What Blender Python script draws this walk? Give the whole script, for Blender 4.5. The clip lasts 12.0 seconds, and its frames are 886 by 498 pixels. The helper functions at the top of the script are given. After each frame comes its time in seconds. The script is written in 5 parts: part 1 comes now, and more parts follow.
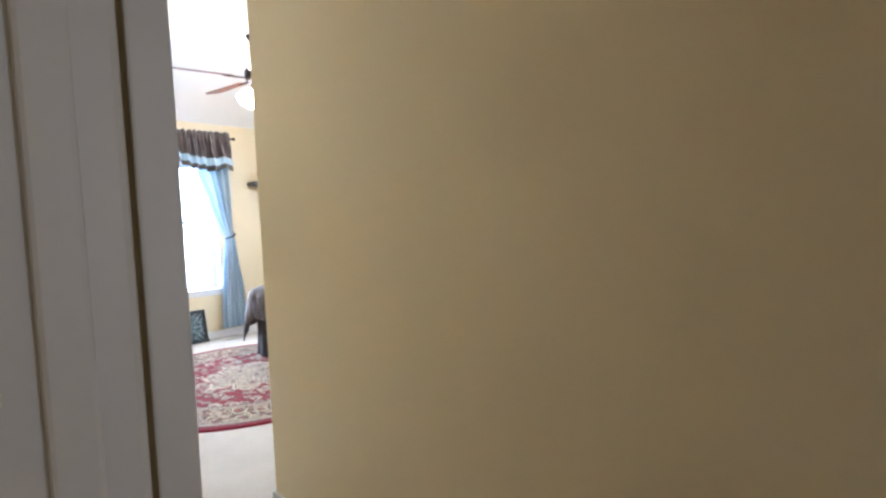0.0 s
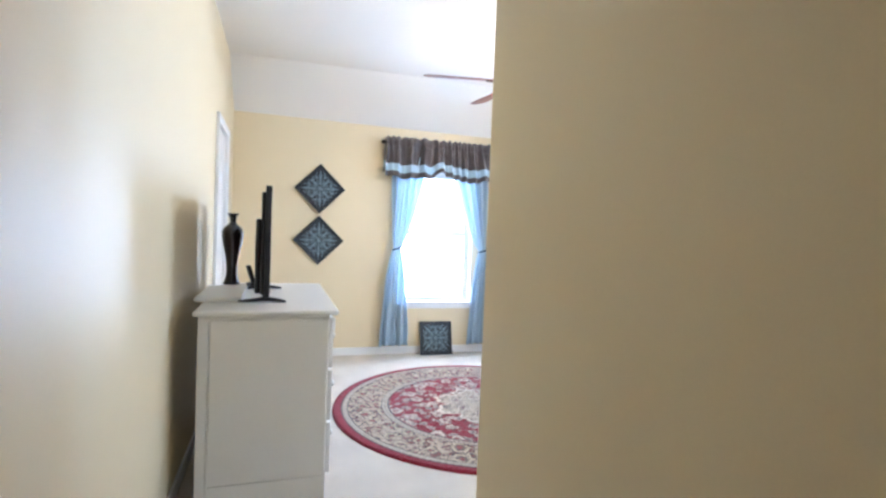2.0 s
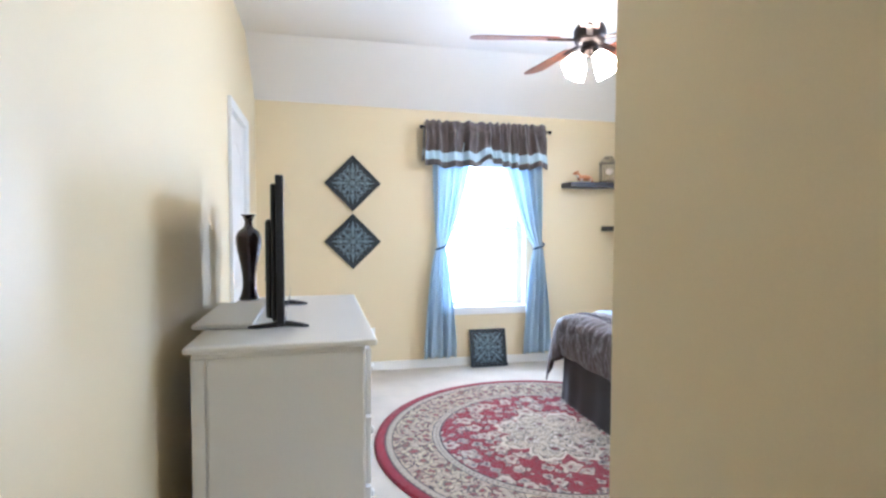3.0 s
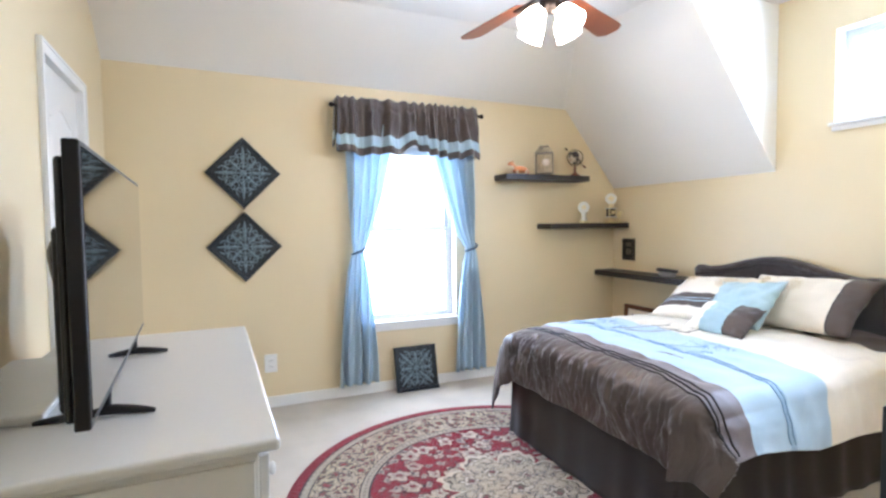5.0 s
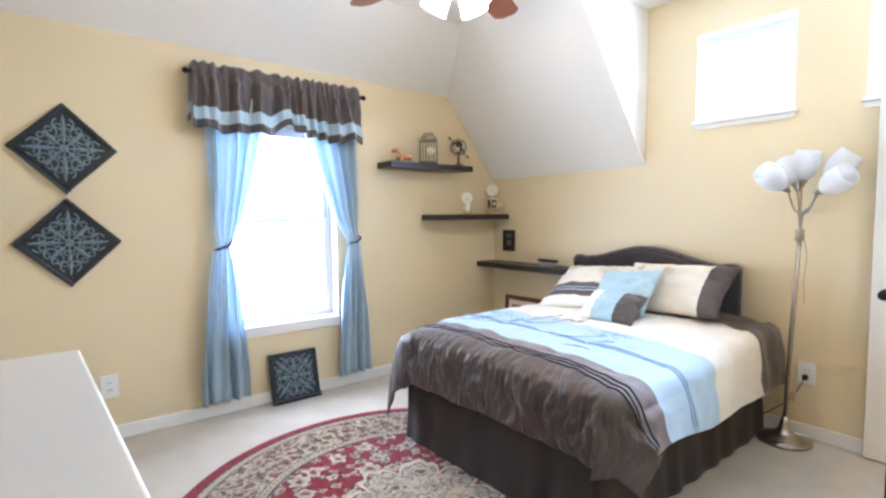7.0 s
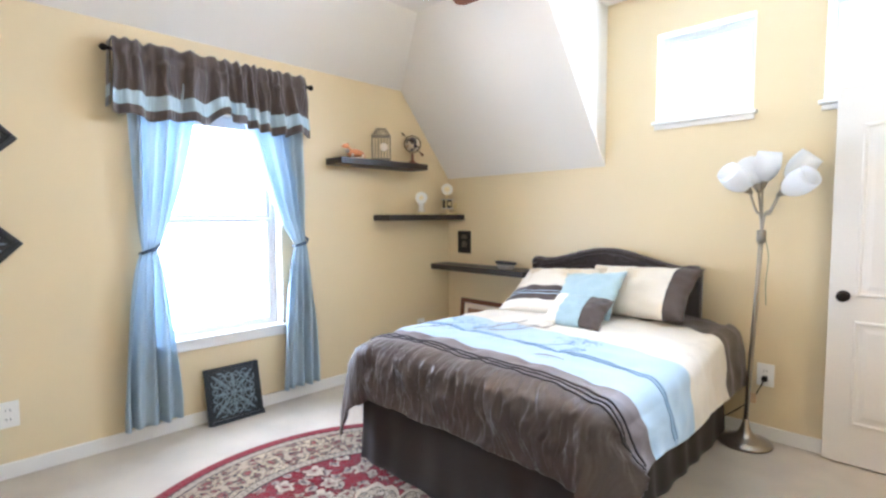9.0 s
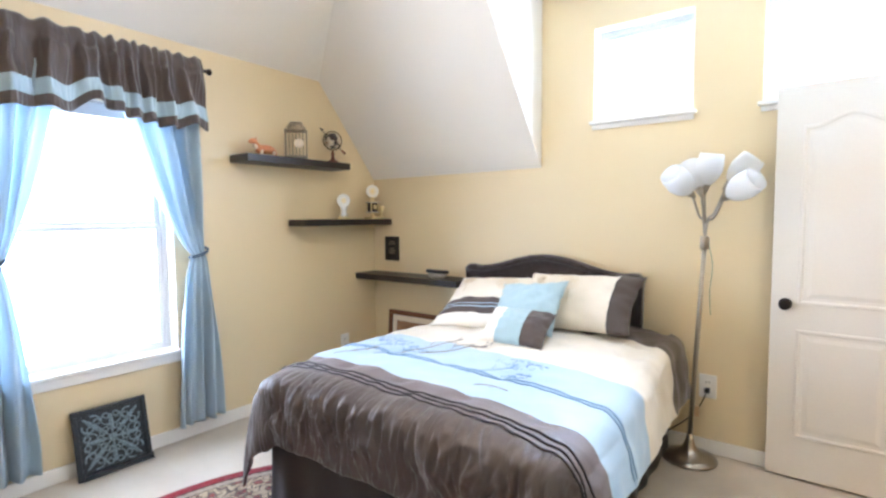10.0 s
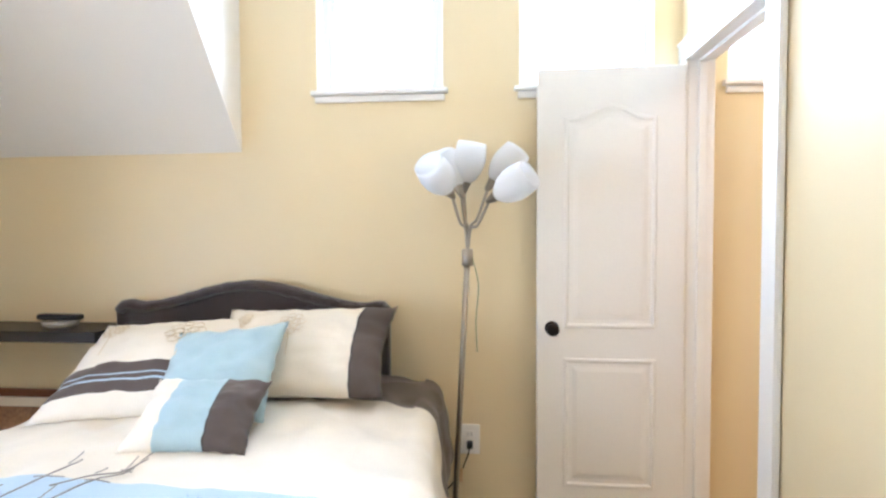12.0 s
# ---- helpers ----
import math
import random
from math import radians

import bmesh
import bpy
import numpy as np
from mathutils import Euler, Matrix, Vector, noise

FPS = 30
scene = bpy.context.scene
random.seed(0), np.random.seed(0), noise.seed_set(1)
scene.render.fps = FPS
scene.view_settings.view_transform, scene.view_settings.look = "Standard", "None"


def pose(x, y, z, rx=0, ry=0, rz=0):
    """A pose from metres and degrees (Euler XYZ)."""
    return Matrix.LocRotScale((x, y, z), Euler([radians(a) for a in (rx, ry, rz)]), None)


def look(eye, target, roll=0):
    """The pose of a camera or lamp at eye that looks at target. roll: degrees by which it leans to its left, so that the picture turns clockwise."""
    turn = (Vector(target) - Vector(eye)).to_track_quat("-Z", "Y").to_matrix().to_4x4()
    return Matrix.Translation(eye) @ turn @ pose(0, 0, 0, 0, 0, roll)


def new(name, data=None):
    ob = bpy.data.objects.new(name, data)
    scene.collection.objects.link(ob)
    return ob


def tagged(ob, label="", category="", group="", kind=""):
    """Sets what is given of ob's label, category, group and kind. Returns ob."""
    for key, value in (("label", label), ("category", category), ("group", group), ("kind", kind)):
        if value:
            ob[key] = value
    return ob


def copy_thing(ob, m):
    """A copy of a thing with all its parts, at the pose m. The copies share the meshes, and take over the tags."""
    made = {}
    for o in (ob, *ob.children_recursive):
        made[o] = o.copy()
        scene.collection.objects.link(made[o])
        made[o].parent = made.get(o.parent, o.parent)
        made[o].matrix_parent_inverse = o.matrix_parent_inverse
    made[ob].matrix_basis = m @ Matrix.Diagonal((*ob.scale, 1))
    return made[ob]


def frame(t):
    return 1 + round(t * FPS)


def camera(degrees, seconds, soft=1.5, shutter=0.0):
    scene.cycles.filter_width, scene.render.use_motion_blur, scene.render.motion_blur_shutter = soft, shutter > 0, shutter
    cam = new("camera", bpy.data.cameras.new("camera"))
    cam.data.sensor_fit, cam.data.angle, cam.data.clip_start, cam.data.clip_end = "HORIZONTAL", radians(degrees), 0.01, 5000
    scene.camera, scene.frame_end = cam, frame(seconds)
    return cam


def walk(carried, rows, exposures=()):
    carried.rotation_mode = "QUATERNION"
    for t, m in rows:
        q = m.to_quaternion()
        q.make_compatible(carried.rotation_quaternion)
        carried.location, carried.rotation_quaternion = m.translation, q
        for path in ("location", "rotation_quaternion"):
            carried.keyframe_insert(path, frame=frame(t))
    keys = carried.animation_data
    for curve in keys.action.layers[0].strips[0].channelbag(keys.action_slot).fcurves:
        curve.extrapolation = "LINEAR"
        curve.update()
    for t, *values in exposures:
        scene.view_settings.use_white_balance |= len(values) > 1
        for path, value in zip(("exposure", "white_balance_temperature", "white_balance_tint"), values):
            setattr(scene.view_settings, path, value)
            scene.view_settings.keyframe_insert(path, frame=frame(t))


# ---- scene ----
cam = camera(82.85, 12.0, soft=2.5)
EXPOSURES = [(0, 0.52, 5500, 20), (2.5, 0.32, 5250, 20), (4.5, 0.30, 5500, 20), (5.0, 0.10, 5550, 20), (6.5, 0.08, 5600, 20), (9.5, 0.10, 5750, 20), (12, -0.07, 5900, 20)]
PATH = [
    (0, (1.046, 1.259, 1.330), (-0.353, 2.682, 1.201), -2.16),
    (0.5, (0.886, 1.405, 1.321), (-0.604, 2.731, 1.184), -2.08),
    (1, (0.850, 1.552, 1.338), (-0.834, 2.623, 1.224), -0.95),
    (1.5, (0.780, 1.629, 1.345), (-1.059, 2.412, 1.280), 1.60),
    (2, (0.515, 1.658, 1.362), (-1.402, 2.224, 1.303), 2.24),
    (2.5, (0.161, 1.709, 1.372), (-1.793, 2.125, 1.287), 0.13),
    (4.5, (-0.835, 1.748, 1.372), (-2.734, 2.369, 1.290), -0.36),
    (5, (-0.957, 1.796, 1.401), (-2.797, 2.575, 1.302), -0.58),
    (5.5, (-1.089, 1.782, 1.403), (-2.844, 2.735, 1.294), -0.68),
    (6, (-1.221, 1.713, 1.398), (-2.867, 2.843, 1.280), -0.59),
    (6.5, (-1.299, 1.711, 1.393), (-2.878, 2.932, 1.266), -0.47),
    (7, (-1.310, 1.759, 1.392), (-2.864, 3.010, 1.257), -0.44),
    (9, (-1.537, 1.844, 1.386), (-2.944, 3.258, 1.254), -0.17),
    (9.5, (-1.606, 2.028, 1.405), (-2.969, 3.486, 1.266), -0.27),
    (10, (-1.777, 2.129, 1.413), (-2.973, 3.727, 1.284), -0.35),
    (10.5, (-1.926, 2.304, 1.399), (-2.918, 4.037, 1.290), -0.56),
    (11, (-2.000, 2.540, 1.382), (-2.789, 4.376, 1.287), -0.62),
    (11.5, (-2.090, 2.810, 1.382), (-2.605, 4.740, 1.289), -0.72),
    (12, (-2.204, 3.078, 1.368), (-2.367, 5.070, 1.301), -0.23),
]
walk(cam, [(t, look(eye, target, roll)) for t, eye, target, roll in PATH], EXPOSURES)

# ---- world and light ----
world = bpy.data.worlds.new("sky")
scene.world = world
world.use_nodes = True
wn = world.node_tree
sky = wn.nodes.new("ShaderNodeTexSky")
sky.sky_type = "NISHITA"
sky.sun_disc = False
sky.sun_elevation = radians(50)
sky.sun_rotation = radians(200)
wn.links.new(sky.outputs[0], wn.nodes["Background"].inputs[0])
wn.nodes["Background"].inputs[1].default_value = 0.1
DAY = (0.76, 0.89, 1.0)
DAY_HIGH = (0.62, 0.81, 1.0)
WARM = (1.0, 0.70, 0.40)
LEVEL_LOW, LEVEL_HIGH = 16.5, 46.0


def area_light(name, eye, target, sx, sy, radiance, color):
    data = bpy.data.lights.new(name, "AREA")
    data.shape, data.size, data.size_y = "RECTANGLE", sx, sy
    data.energy, data.color = radiance * math.pi * sx * sy, color
    ob = new(name, data)
    ob.matrix_world = look(eye, target)
    return ob


area_light("daylight_window", (-5.24, 3.195, 1.33), (0, 3.195, 1.33), 1.3, 1.9, LEVEL_LOW, DAY)
for wx in (-2.67, -1.73, -0.84):
    area_light("daylight_dormer", (wx, 5.62, 2.33), (wx, 0, 2.33), 0.72, 0.74, LEVEL_HIGH, DAY_HIGH)
area_light("bath_light", (-0.2, 4.0, 2.8), (-0.2, 4.0, 0), 0.4, 0.4, 45, WARM)
# added fill, no known source: brightens the entry casing from behind the camera
area_light("hall_fill", (2.55, 1.92, 1.45), (0, 1.92, 1.45), 0.6, 1.2, 1.2, (1.0, 0.95, 0.86))


# ---- materials ----
def lin(r, g, b):
    return tuple(((v / 255 + 0.055) / 1.055) ** 2.4 if v > 10 else v / 255 / 12.92 for v in (r, g, b))


def mat(name, rgb, rough=0.6, var=0.06, scale=3.0, grain=120.0, bump=0.02, metal=0.0, spec=0.5, sheen=0.0, coat=0.0):
    """A plain surface with large and small variation and fine relief."""
    m = bpy.data.materials.new(name)
    m.use_nodes = True
    n, l = m.node_tree.nodes, m.node_tree.links
    b = n["Principled BSDF"]
    tc = n.new("ShaderNodeTexCoord")
    big = n.new("ShaderNodeTexNoise")
    big.inputs["Scale"].default_value, big.inputs["Detail"].default_value = scale, 4
    small = n.new("ShaderNodeTexNoise")
    small.inputs["Scale"].default_value, small.inputs["Detail"].default_value = grain, 3
    l.new(tc.outputs["Object"], big.inputs["Vector"])
    l.new(tc.outputs["Object"], small.inputs["Vector"])
    add = n.new("ShaderNodeMath")
    add.operation = "ADD"
    l.new(big.outputs["Fac"], add.inputs[0])
    l.new(small.outputs["Fac"], add.inputs[1])
    mr = n.new("ShaderNodeMapRange")
    mr.inputs[1].default_value, mr.inputs[2].default_value = 0.6, 1.4
    mr.inputs[3].default_value, mr.inputs[4].default_value = 1 - var, 1 + var
    l.new(add.outputs[0], mr.inputs[0])
    mul = n.new("ShaderNodeVectorMath")
    mul.operation = "SCALE"
    mul.inputs[0].default_value = rgb
    l.new(mr.outputs[0], mul.inputs["Scale"])
    l.new(mul.outputs[0], b.inputs["Base Color"])
    b.inputs["Roughness"].default_value = rough
    b.inputs["Metallic"].default_value = metal
    b.inputs["Specular IOR Level"].default_value = spec
    b.inputs["Sheen Weight"].default_value = sheen
    b.inputs["Coat Weight"].default_value = coat
    if bump:
        bp = n.new("ShaderNodeBump")
        bp.inputs["Strength"].default_value, bp.inputs["Distance"].default_value = min(1.0, bump * 10), bump * 0.1
        l.new(small.outputs["Fac"], bp.inputs["Height"])
        l.new(bp.outputs[0], b.inputs["Normal"])
    return m


def glow(name, rgb, strength):
    m = bpy.data.materials.new(name)
    m.use_nodes = True
    b = m.node_tree.nodes["Principled BSDF"]
    b.inputs["Base Color"].default_value = (*rgb, 1)
    b.inputs["Emission Color"].default_value = (*rgb, 1)
    b.inputs["Emission Strength"].default_value = strength
    return m


def clear_glass(name):
    m = bpy.data.materials.new(name)
    m.use_nodes = True
    b = m.node_tree.nodes["Principled BSDF"]
    b.inputs["Transmission Weight"].default_value = 1.0
    b.inputs["Roughness"].default_value = 0.0
    b.inputs["IOR"].default_value = 1.45
    return m


def node(m, kind, **inputs):
    nd = m.node_tree.nodes.new(kind)
    for k, v in inputs.items():
        nd.inputs[k.replace("_", " ")].default_value = v
    return nd


def bands(m, source, stops):
    """A stepped colour ramp over source, wired into the base colour through the material's variation."""
    r = m.node_tree.nodes.new("ShaderNodeValToRGB")
    r.color_ramp.interpolation = "CONSTANT"
    e = r.color_ramp.elements
    for i, (p, c) in enumerate(stops):
        x = e[i] if i < 2 else e.new(p)
        x.position, x.color = p, (*c, 1)
    m.node_tree.links.new(source, r.inputs[0])
    for nd in m.node_tree.nodes:
        if nd.bl_idname == "ShaderNodeVectorMath" and nd.operation == "SCALE":
            m.node_tree.links.new(r.outputs[0], nd.inputs[0])
    return r


PAINT = mat("tan_wall_paint", lin(224, 205, 164), 0.5, 0.025, 1.2, 260, 0.012, spec=0.85)
WHITE = mat("white_ceiling_paint", lin(236, 231, 222), 0.85, 0.02, 1.5, 180, 0.02, spec=0.2)
TRIM = mat("white_trim_paint", lin(236, 233, 226), 0.4, 0.02, 2, 80, 0.004)
DOORW = mat("white_door_paint", lin(232, 228, 220), 0.4, 0.02, 2, 80, 0.004)
CARPET = mat("cream_carpet", lin(210, 200, 183), 0.95, 0.14, 4, 420, 0.08, spec=0.1, sheen=0.2)
VINYL = mat("white_vinyl", lin(212, 213, 215), 0.35, 0.01, 2, 60, 0.0)
GLASS = clear_glass("window_glass")
LACQ = mat("white_lacquer", lin(226, 222, 214), 0.3, 0.02, 2, 90, 0.004)
BLACKW = mat("black_brown_wood", lin(34, 27, 25), 0.4, 0.25, 6, 90, 0.01)
BLACKP = mat("black_plastic", lin(16, 16, 17), 0.35, 0.1, 10, 300, 0.006)
BRONZE = mat("dark_bronze", lin(36, 29, 26), 0.4, 0.15, 20, 200, 0.006, metal=0.7)
NICKEL = mat("brushed_nickel", lin(168, 160, 148), 0.28, 0.08, 8, 300, 0.006, metal=1.0)
SKIRT = mat("dark_brown_cotton", lin(47, 38, 34), 0.8, 0.18, 9, 240, 0.02, sheen=0.1)
CREAM = mat("cream_cotton", lin(236, 226, 208), 0.8, 0.04, 8, 240, 0.02)
VELVET = mat("dark_brown_plush", lin(56, 44, 43), 0.95, 0.45, 22, 180, 0.1, spec=0.15, sheen=0.5)
PLATE = mat("white_plastic", lin(238, 236, 230), 0.35, 0.01, 4, 90, 0.0)


# ---- mesh helpers ----
def part(name, bm, material, parent=None, label="", smooth=False):
    me = bpy.data.meshes.new(name)
    bmesh.ops.recalc_face_normals(bm, faces=bm.faces[:])
    bm.to_mesh(me)
    bm.free()
    if smooth:
        for p in me.polygons:
            p.use_smooth = True
    me.materials.append(material)
    ob = new(name, me)
    if parent:
        ob.parent = parent
    if label:
        ob["label"] = label
    return ob


def thing(name, label, category, m=None, group=""):
    ob = new(name)
    ob.empty_display_size = 0.1
    if m is not None:
        ob.matrix_world = m
    return tagged(ob, label, category, group)


def box(bm, lo, hi, r=0.0, seg=2, m=None):
    v = bmesh.ops.create_cube(bm, size=1.0)["verts"]
    lo, hi = Vector(lo), Vector(hi)
    for p in v:
        p.co = Vector(((lo[i] + hi[i]) / 2 + p.co[i] * (hi[i] - lo[i]) for i in range(3)))
        if m is not None:
            p.co = m @ p.co
    if r:
        edges = list({e for p in v for e in p.link_edges})
        bmesh.ops.bevel(bm, geom=edges, offset=r, segments=seg, affect="EDGES", profile=0.5, clamp_overlap=True)
    return bm


def boxes(*specs, r=0.0):
    bm = bmesh.new()
    for lo, hi in specs:
        box(bm, lo, hi, r)
    return bm


def lathe(bm, profile, seg=24, m=None):
    """Rings of (radius, height) round z, with closed ends."""
    m = m or Matrix()
    rings = []
    for r, z in profile:
        rings.append([bm.verts.new(m @ Vector((r * math.cos(a * math.tau / seg), r * math.sin(a * math.tau / seg), z))) for a in range(seg)])
    for a, b in zip(rings, rings[1:]):
        for i in range(seg):
            bm.faces.new((a[i], a[(i + 1) % seg], b[(i + 1) % seg], b[i]))
    for ring in (rings[0], rings[-1]):
        bm.faces.new(ring)
    return bm


def tube(bm, pts, r, seg=10):
    """A round bar along pts; r one radius or one for each point."""
    pts = [Vector(p) for p in pts]
    rs = r if isinstance(r, (list, tuple)) else [r] * len(pts)
    rings, up = [], None
    for i, p in enumerate(pts):
        d = (pts[min(i + 1, len(pts) - 1)] - pts[max(i - 1, 0)]).normalized()
        if up is None:
            up = d.orthogonal().normalized()
        up = (up - d * up.dot(d)).normalized()
        s = d.cross(up)
        rings.append([bm.verts.new(p + rs[i] * (up * math.cos(a * math.tau / seg) + s * math.sin(a * math.tau / seg))) for a in range(seg)])
    for a, b in zip(rings, rings[1:]):
        for i in range(seg):
            bm.faces.new((a[i], a[(i + 1) % seg], b[(i + 1) % seg], b[i]))
    for ring in (rings[0], rings[-1]):
        bm.faces.new(ring)
    return bm


def sheet(bm, nu, nv, fn, uv=False):
    """A grid of nu by nv cells; fn(u, v) gives the place and, with uv, the cloth coordinates."""
    layer = bm.loops.layers.uv.verify() if uv else None
    vs, cs = [], []
    for j in range(nv + 1):
        row, crow = [], []
        for i in range(nu + 1):
            r = fn(i / nu, j / nv)
            row.append(bm.verts.new(r[0] if uv else r))
            crow.append(r[1] if uv else None)
        vs.append(row)
        cs.append(crow)
    for j in range(nv):
        for i in range(nu):
            f = bm.faces.new((vs[j][i], vs[j][i + 1], vs[j + 1][i + 1], vs[j + 1][i]))
            if uv:
                for lp, c in zip(f.loops, (cs[j][i], cs[j][i + 1], cs[j + 1][i + 1], cs[j + 1][i])):
                    lp[layer].uv = c
    return bm


def spline(pts, n=8):
    """A smooth line through pts."""
    pts = [Vector(p) for p in pts]
    out = []
    for i in range(len(pts) - 1):
        p0, p1, p2, p3 = pts[max(i - 1, 0)], pts[i], pts[i + 1], pts[min(i + 2, len(pts) - 1)]
        for k in range(n):
            t = k / n
            out.append(0.5 * ((2 * p1) + (p2 - p0) * t + (2 * p0 - 5 * p1 + 4 * p2 - p3) * t * t + (3 * p1 - p0 - 3 * p2 + p3) * t ** 3))
    out.append(pts[-1])
    return out


def solid(ob, thickness, offset=0.0):
    md = ob.modifiers.new("thickness", "SOLIDIFY")
    md.thickness, md.offset = thickness, offset
    return ob


def structure(name, bm, material, label="", smooth=False):
    return tagged(part(name, bm, material, None, "", smooth), label, "", "", "structure")


# ---- the room's shell ----
WX, HY, LY, BX, RY, TOP = -5.0, 5.4, 1.02, -1.33, 2.299, 2.92
WIN_Y0, WIN_Y1, WIN_Z0, WIN_Z1 = 2.755, 3.635, 0.57, 2.07
HIGH = ((-2.985, -2.39), (-2.045, -1.45), (-1.14, -0.54))
HZ0, HZ1 = 2.007, 2.622
CL0, CL1, CLZ = -4.36, -3.61, 2.17
BD0, BD1, BDZ = 4.69, 5.35, 2.12
EX = 0.625  # the entry wall, face towards the room
RIDGE = 3.1

structure("floor", boxes(((-5.15, 0.9, -0.12), (2.4, 5.55, 0.0))), CARPET, "cream cut-pile carpet over the whole floor")
structure("wall_west", boxes(
    ((WX - 0.15, 0.9, 0), (WX, WIN_Y0, RIDGE)), ((WX - 0.15, WIN_Y1, 0), (WX, HY + 0.15, RIDGE)),
    ((WX - 0.15, WIN_Y0, 0), (WX, WIN_Y1, WIN_Z0)), ((WX - 0.15, WIN_Y0, WIN_Z1), (WX, WIN_Y1, RIDGE))), PAINT, "tan painted wall with one tall window")
xs = [WX] + [x for w in HIGH for x in w] + [2.4]
specs = [((xs[i], HY, 0), (xs[i + 1], HY + 0.15, RIDGE)) for i in range(0, len(xs), 2)]
for a, b in HIGH:
    specs += [((a, HY, 0), (b, HY + 0.15, HZ0)), ((a, HY, HZ1), (b, HY + 0.15, RIDGE))]
structure("wall_north", boxes(*specs), PAINT, "tan painted wall with small high dormer windows")
SOUTH = pose(WX, 1.03, 0, 0, 0, 1.7) @ Matrix.Translation((-WX, -LY, 0))  # this wall too is a little out of square
structure("wall_south", boxes(
    ((WX, LY - 0.12, 0), (CL0, LY, RIDGE)), ((CL1, LY - 0.12, 0), (EX, LY, RIDGE)), ((CL0, LY - 0.12, CLZ), (CL1, LY, RIDGE)),
    ((CL0 - 0.1, LY - 0.2, 0), (CL1 + 0.1, LY - 0.121, RIDGE))), PAINT, "tan painted wall behind the white dresser").matrix_world = SOUTH
structure("wall_south_hall", boxes(((EX, 0.88, 0), (2.4, 1.0, RIDGE))), PAINT)
SKEW = 0.208  # the wall runs slightly out of square towards the passage


def skewed(bm):
    for v in bm.verts:
        if v.co.y < BD0 - 0.03:
            v.co.x += SKEW * (BD0 - v.co.y) / (BD0 - RY)
    return bm


structure("wall_bath", skewed(boxes(
    ((BX, RY, 0), (BX + 0.11, BD0, RIDGE)), ((BX, BD1, 0), (BX + 0.11, HY, RIDGE)), ((BX, BD0, BDZ), (BX + 0.11, BD1, RIDGE)))), PAINT, "tan painted wall with the bathroom doorway")
structure("wall_hall", boxes(((BX + 0.11 + SKEW, RY, 0), (2.4, RY + 0.11, RIDGE))), PAINT, "tan painted wall of the entry passage")
structure("wall_entry", boxes(((EX, LY, 0), (EX + 0.105, 1.3435, RIDGE)), ((EX, 1.3435, 2.1), (EX + 0.105, RY, RIDGE))), PAINT, "short tan wall beside the entry doorway")
# unseen end wall; its opening is made up to let the hall fill lamp in
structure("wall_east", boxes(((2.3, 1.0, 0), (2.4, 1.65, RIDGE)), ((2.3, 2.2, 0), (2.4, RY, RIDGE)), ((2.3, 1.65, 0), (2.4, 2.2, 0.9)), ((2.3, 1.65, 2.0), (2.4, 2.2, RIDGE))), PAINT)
structure("wall_bath_end", boxes(((0.6, RY + 0.11, 0), (0.7, HY, RIDGE))), PAINT)
# flat slab out of view, added to stop sky light leaking past the ceiling
structure("roof", boxes(((-5.15, 0.82, RIDGE), (2.4, 5.55, RIDGE + 0.1))), WHITE)

bm = bmesh.new()
V = {k: bm.verts.new(p) for k, p in dict(
    A=(WX, 0.92, 2.53), B=(-4.43, 0.92, TOP), C=(-4.43, 4.48, TOP), D=(WX, 4.80, 2.49), E=(-3.355, 4.48, TOP), F=(-3.355, HY, 1.752),
    G=(WX, HY, 1.745), H=(-3.355, HY, TOP), I=(2.3, HY, TOP), J=(2.3, 0.92, TOP), K=(-3.355, 0.92, TOP)).items()}
for face in ("ABCD", "DCEFG", "EFH", "BKEC", "KJIHE"):
    bm.faces.new([V[k] for k in face])
structure("ceiling", bm, WHITE, "white ceiling with sloped sides and a dormer recess")

# baseboards
BB = 0.085
bm = boxes(((WX, LY + 0.014, 0), (WX + 0.014, HY - 0.014, BB)), r=0.004)
structure("baseboard_west", bm, TRIM)
structure("baseboard_north", boxes(((WX, HY - 0.014, 0), (BX, HY, BB)), r=0.004), TRIM)
structure("baseboard_south", boxes(((WX, LY, 0), (CL0 - 0.06, LY + 0.014, BB)), ((CL1 + 0.06, LY, 0), (EX, LY + 0.014, BB)), r=0.004), TRIM).matrix_world = SOUTH
structure("baseboard_bath", skewed(boxes(((BX - 0.014, RY - 0.014, 0), (BX, BD0 - 0.075, BB)))), TRIM)
structure("baseboard_hall", boxes(((BX + SKEW, RY - 0.014, 0), (2.3, RY, BB)), r=0.004), TRIM)
structure("baseboard_bath_inside", boxes(((BX + 0.12, HY - 0.014, 0), (0.6, HY, BB)), r=0.004), TRIM)


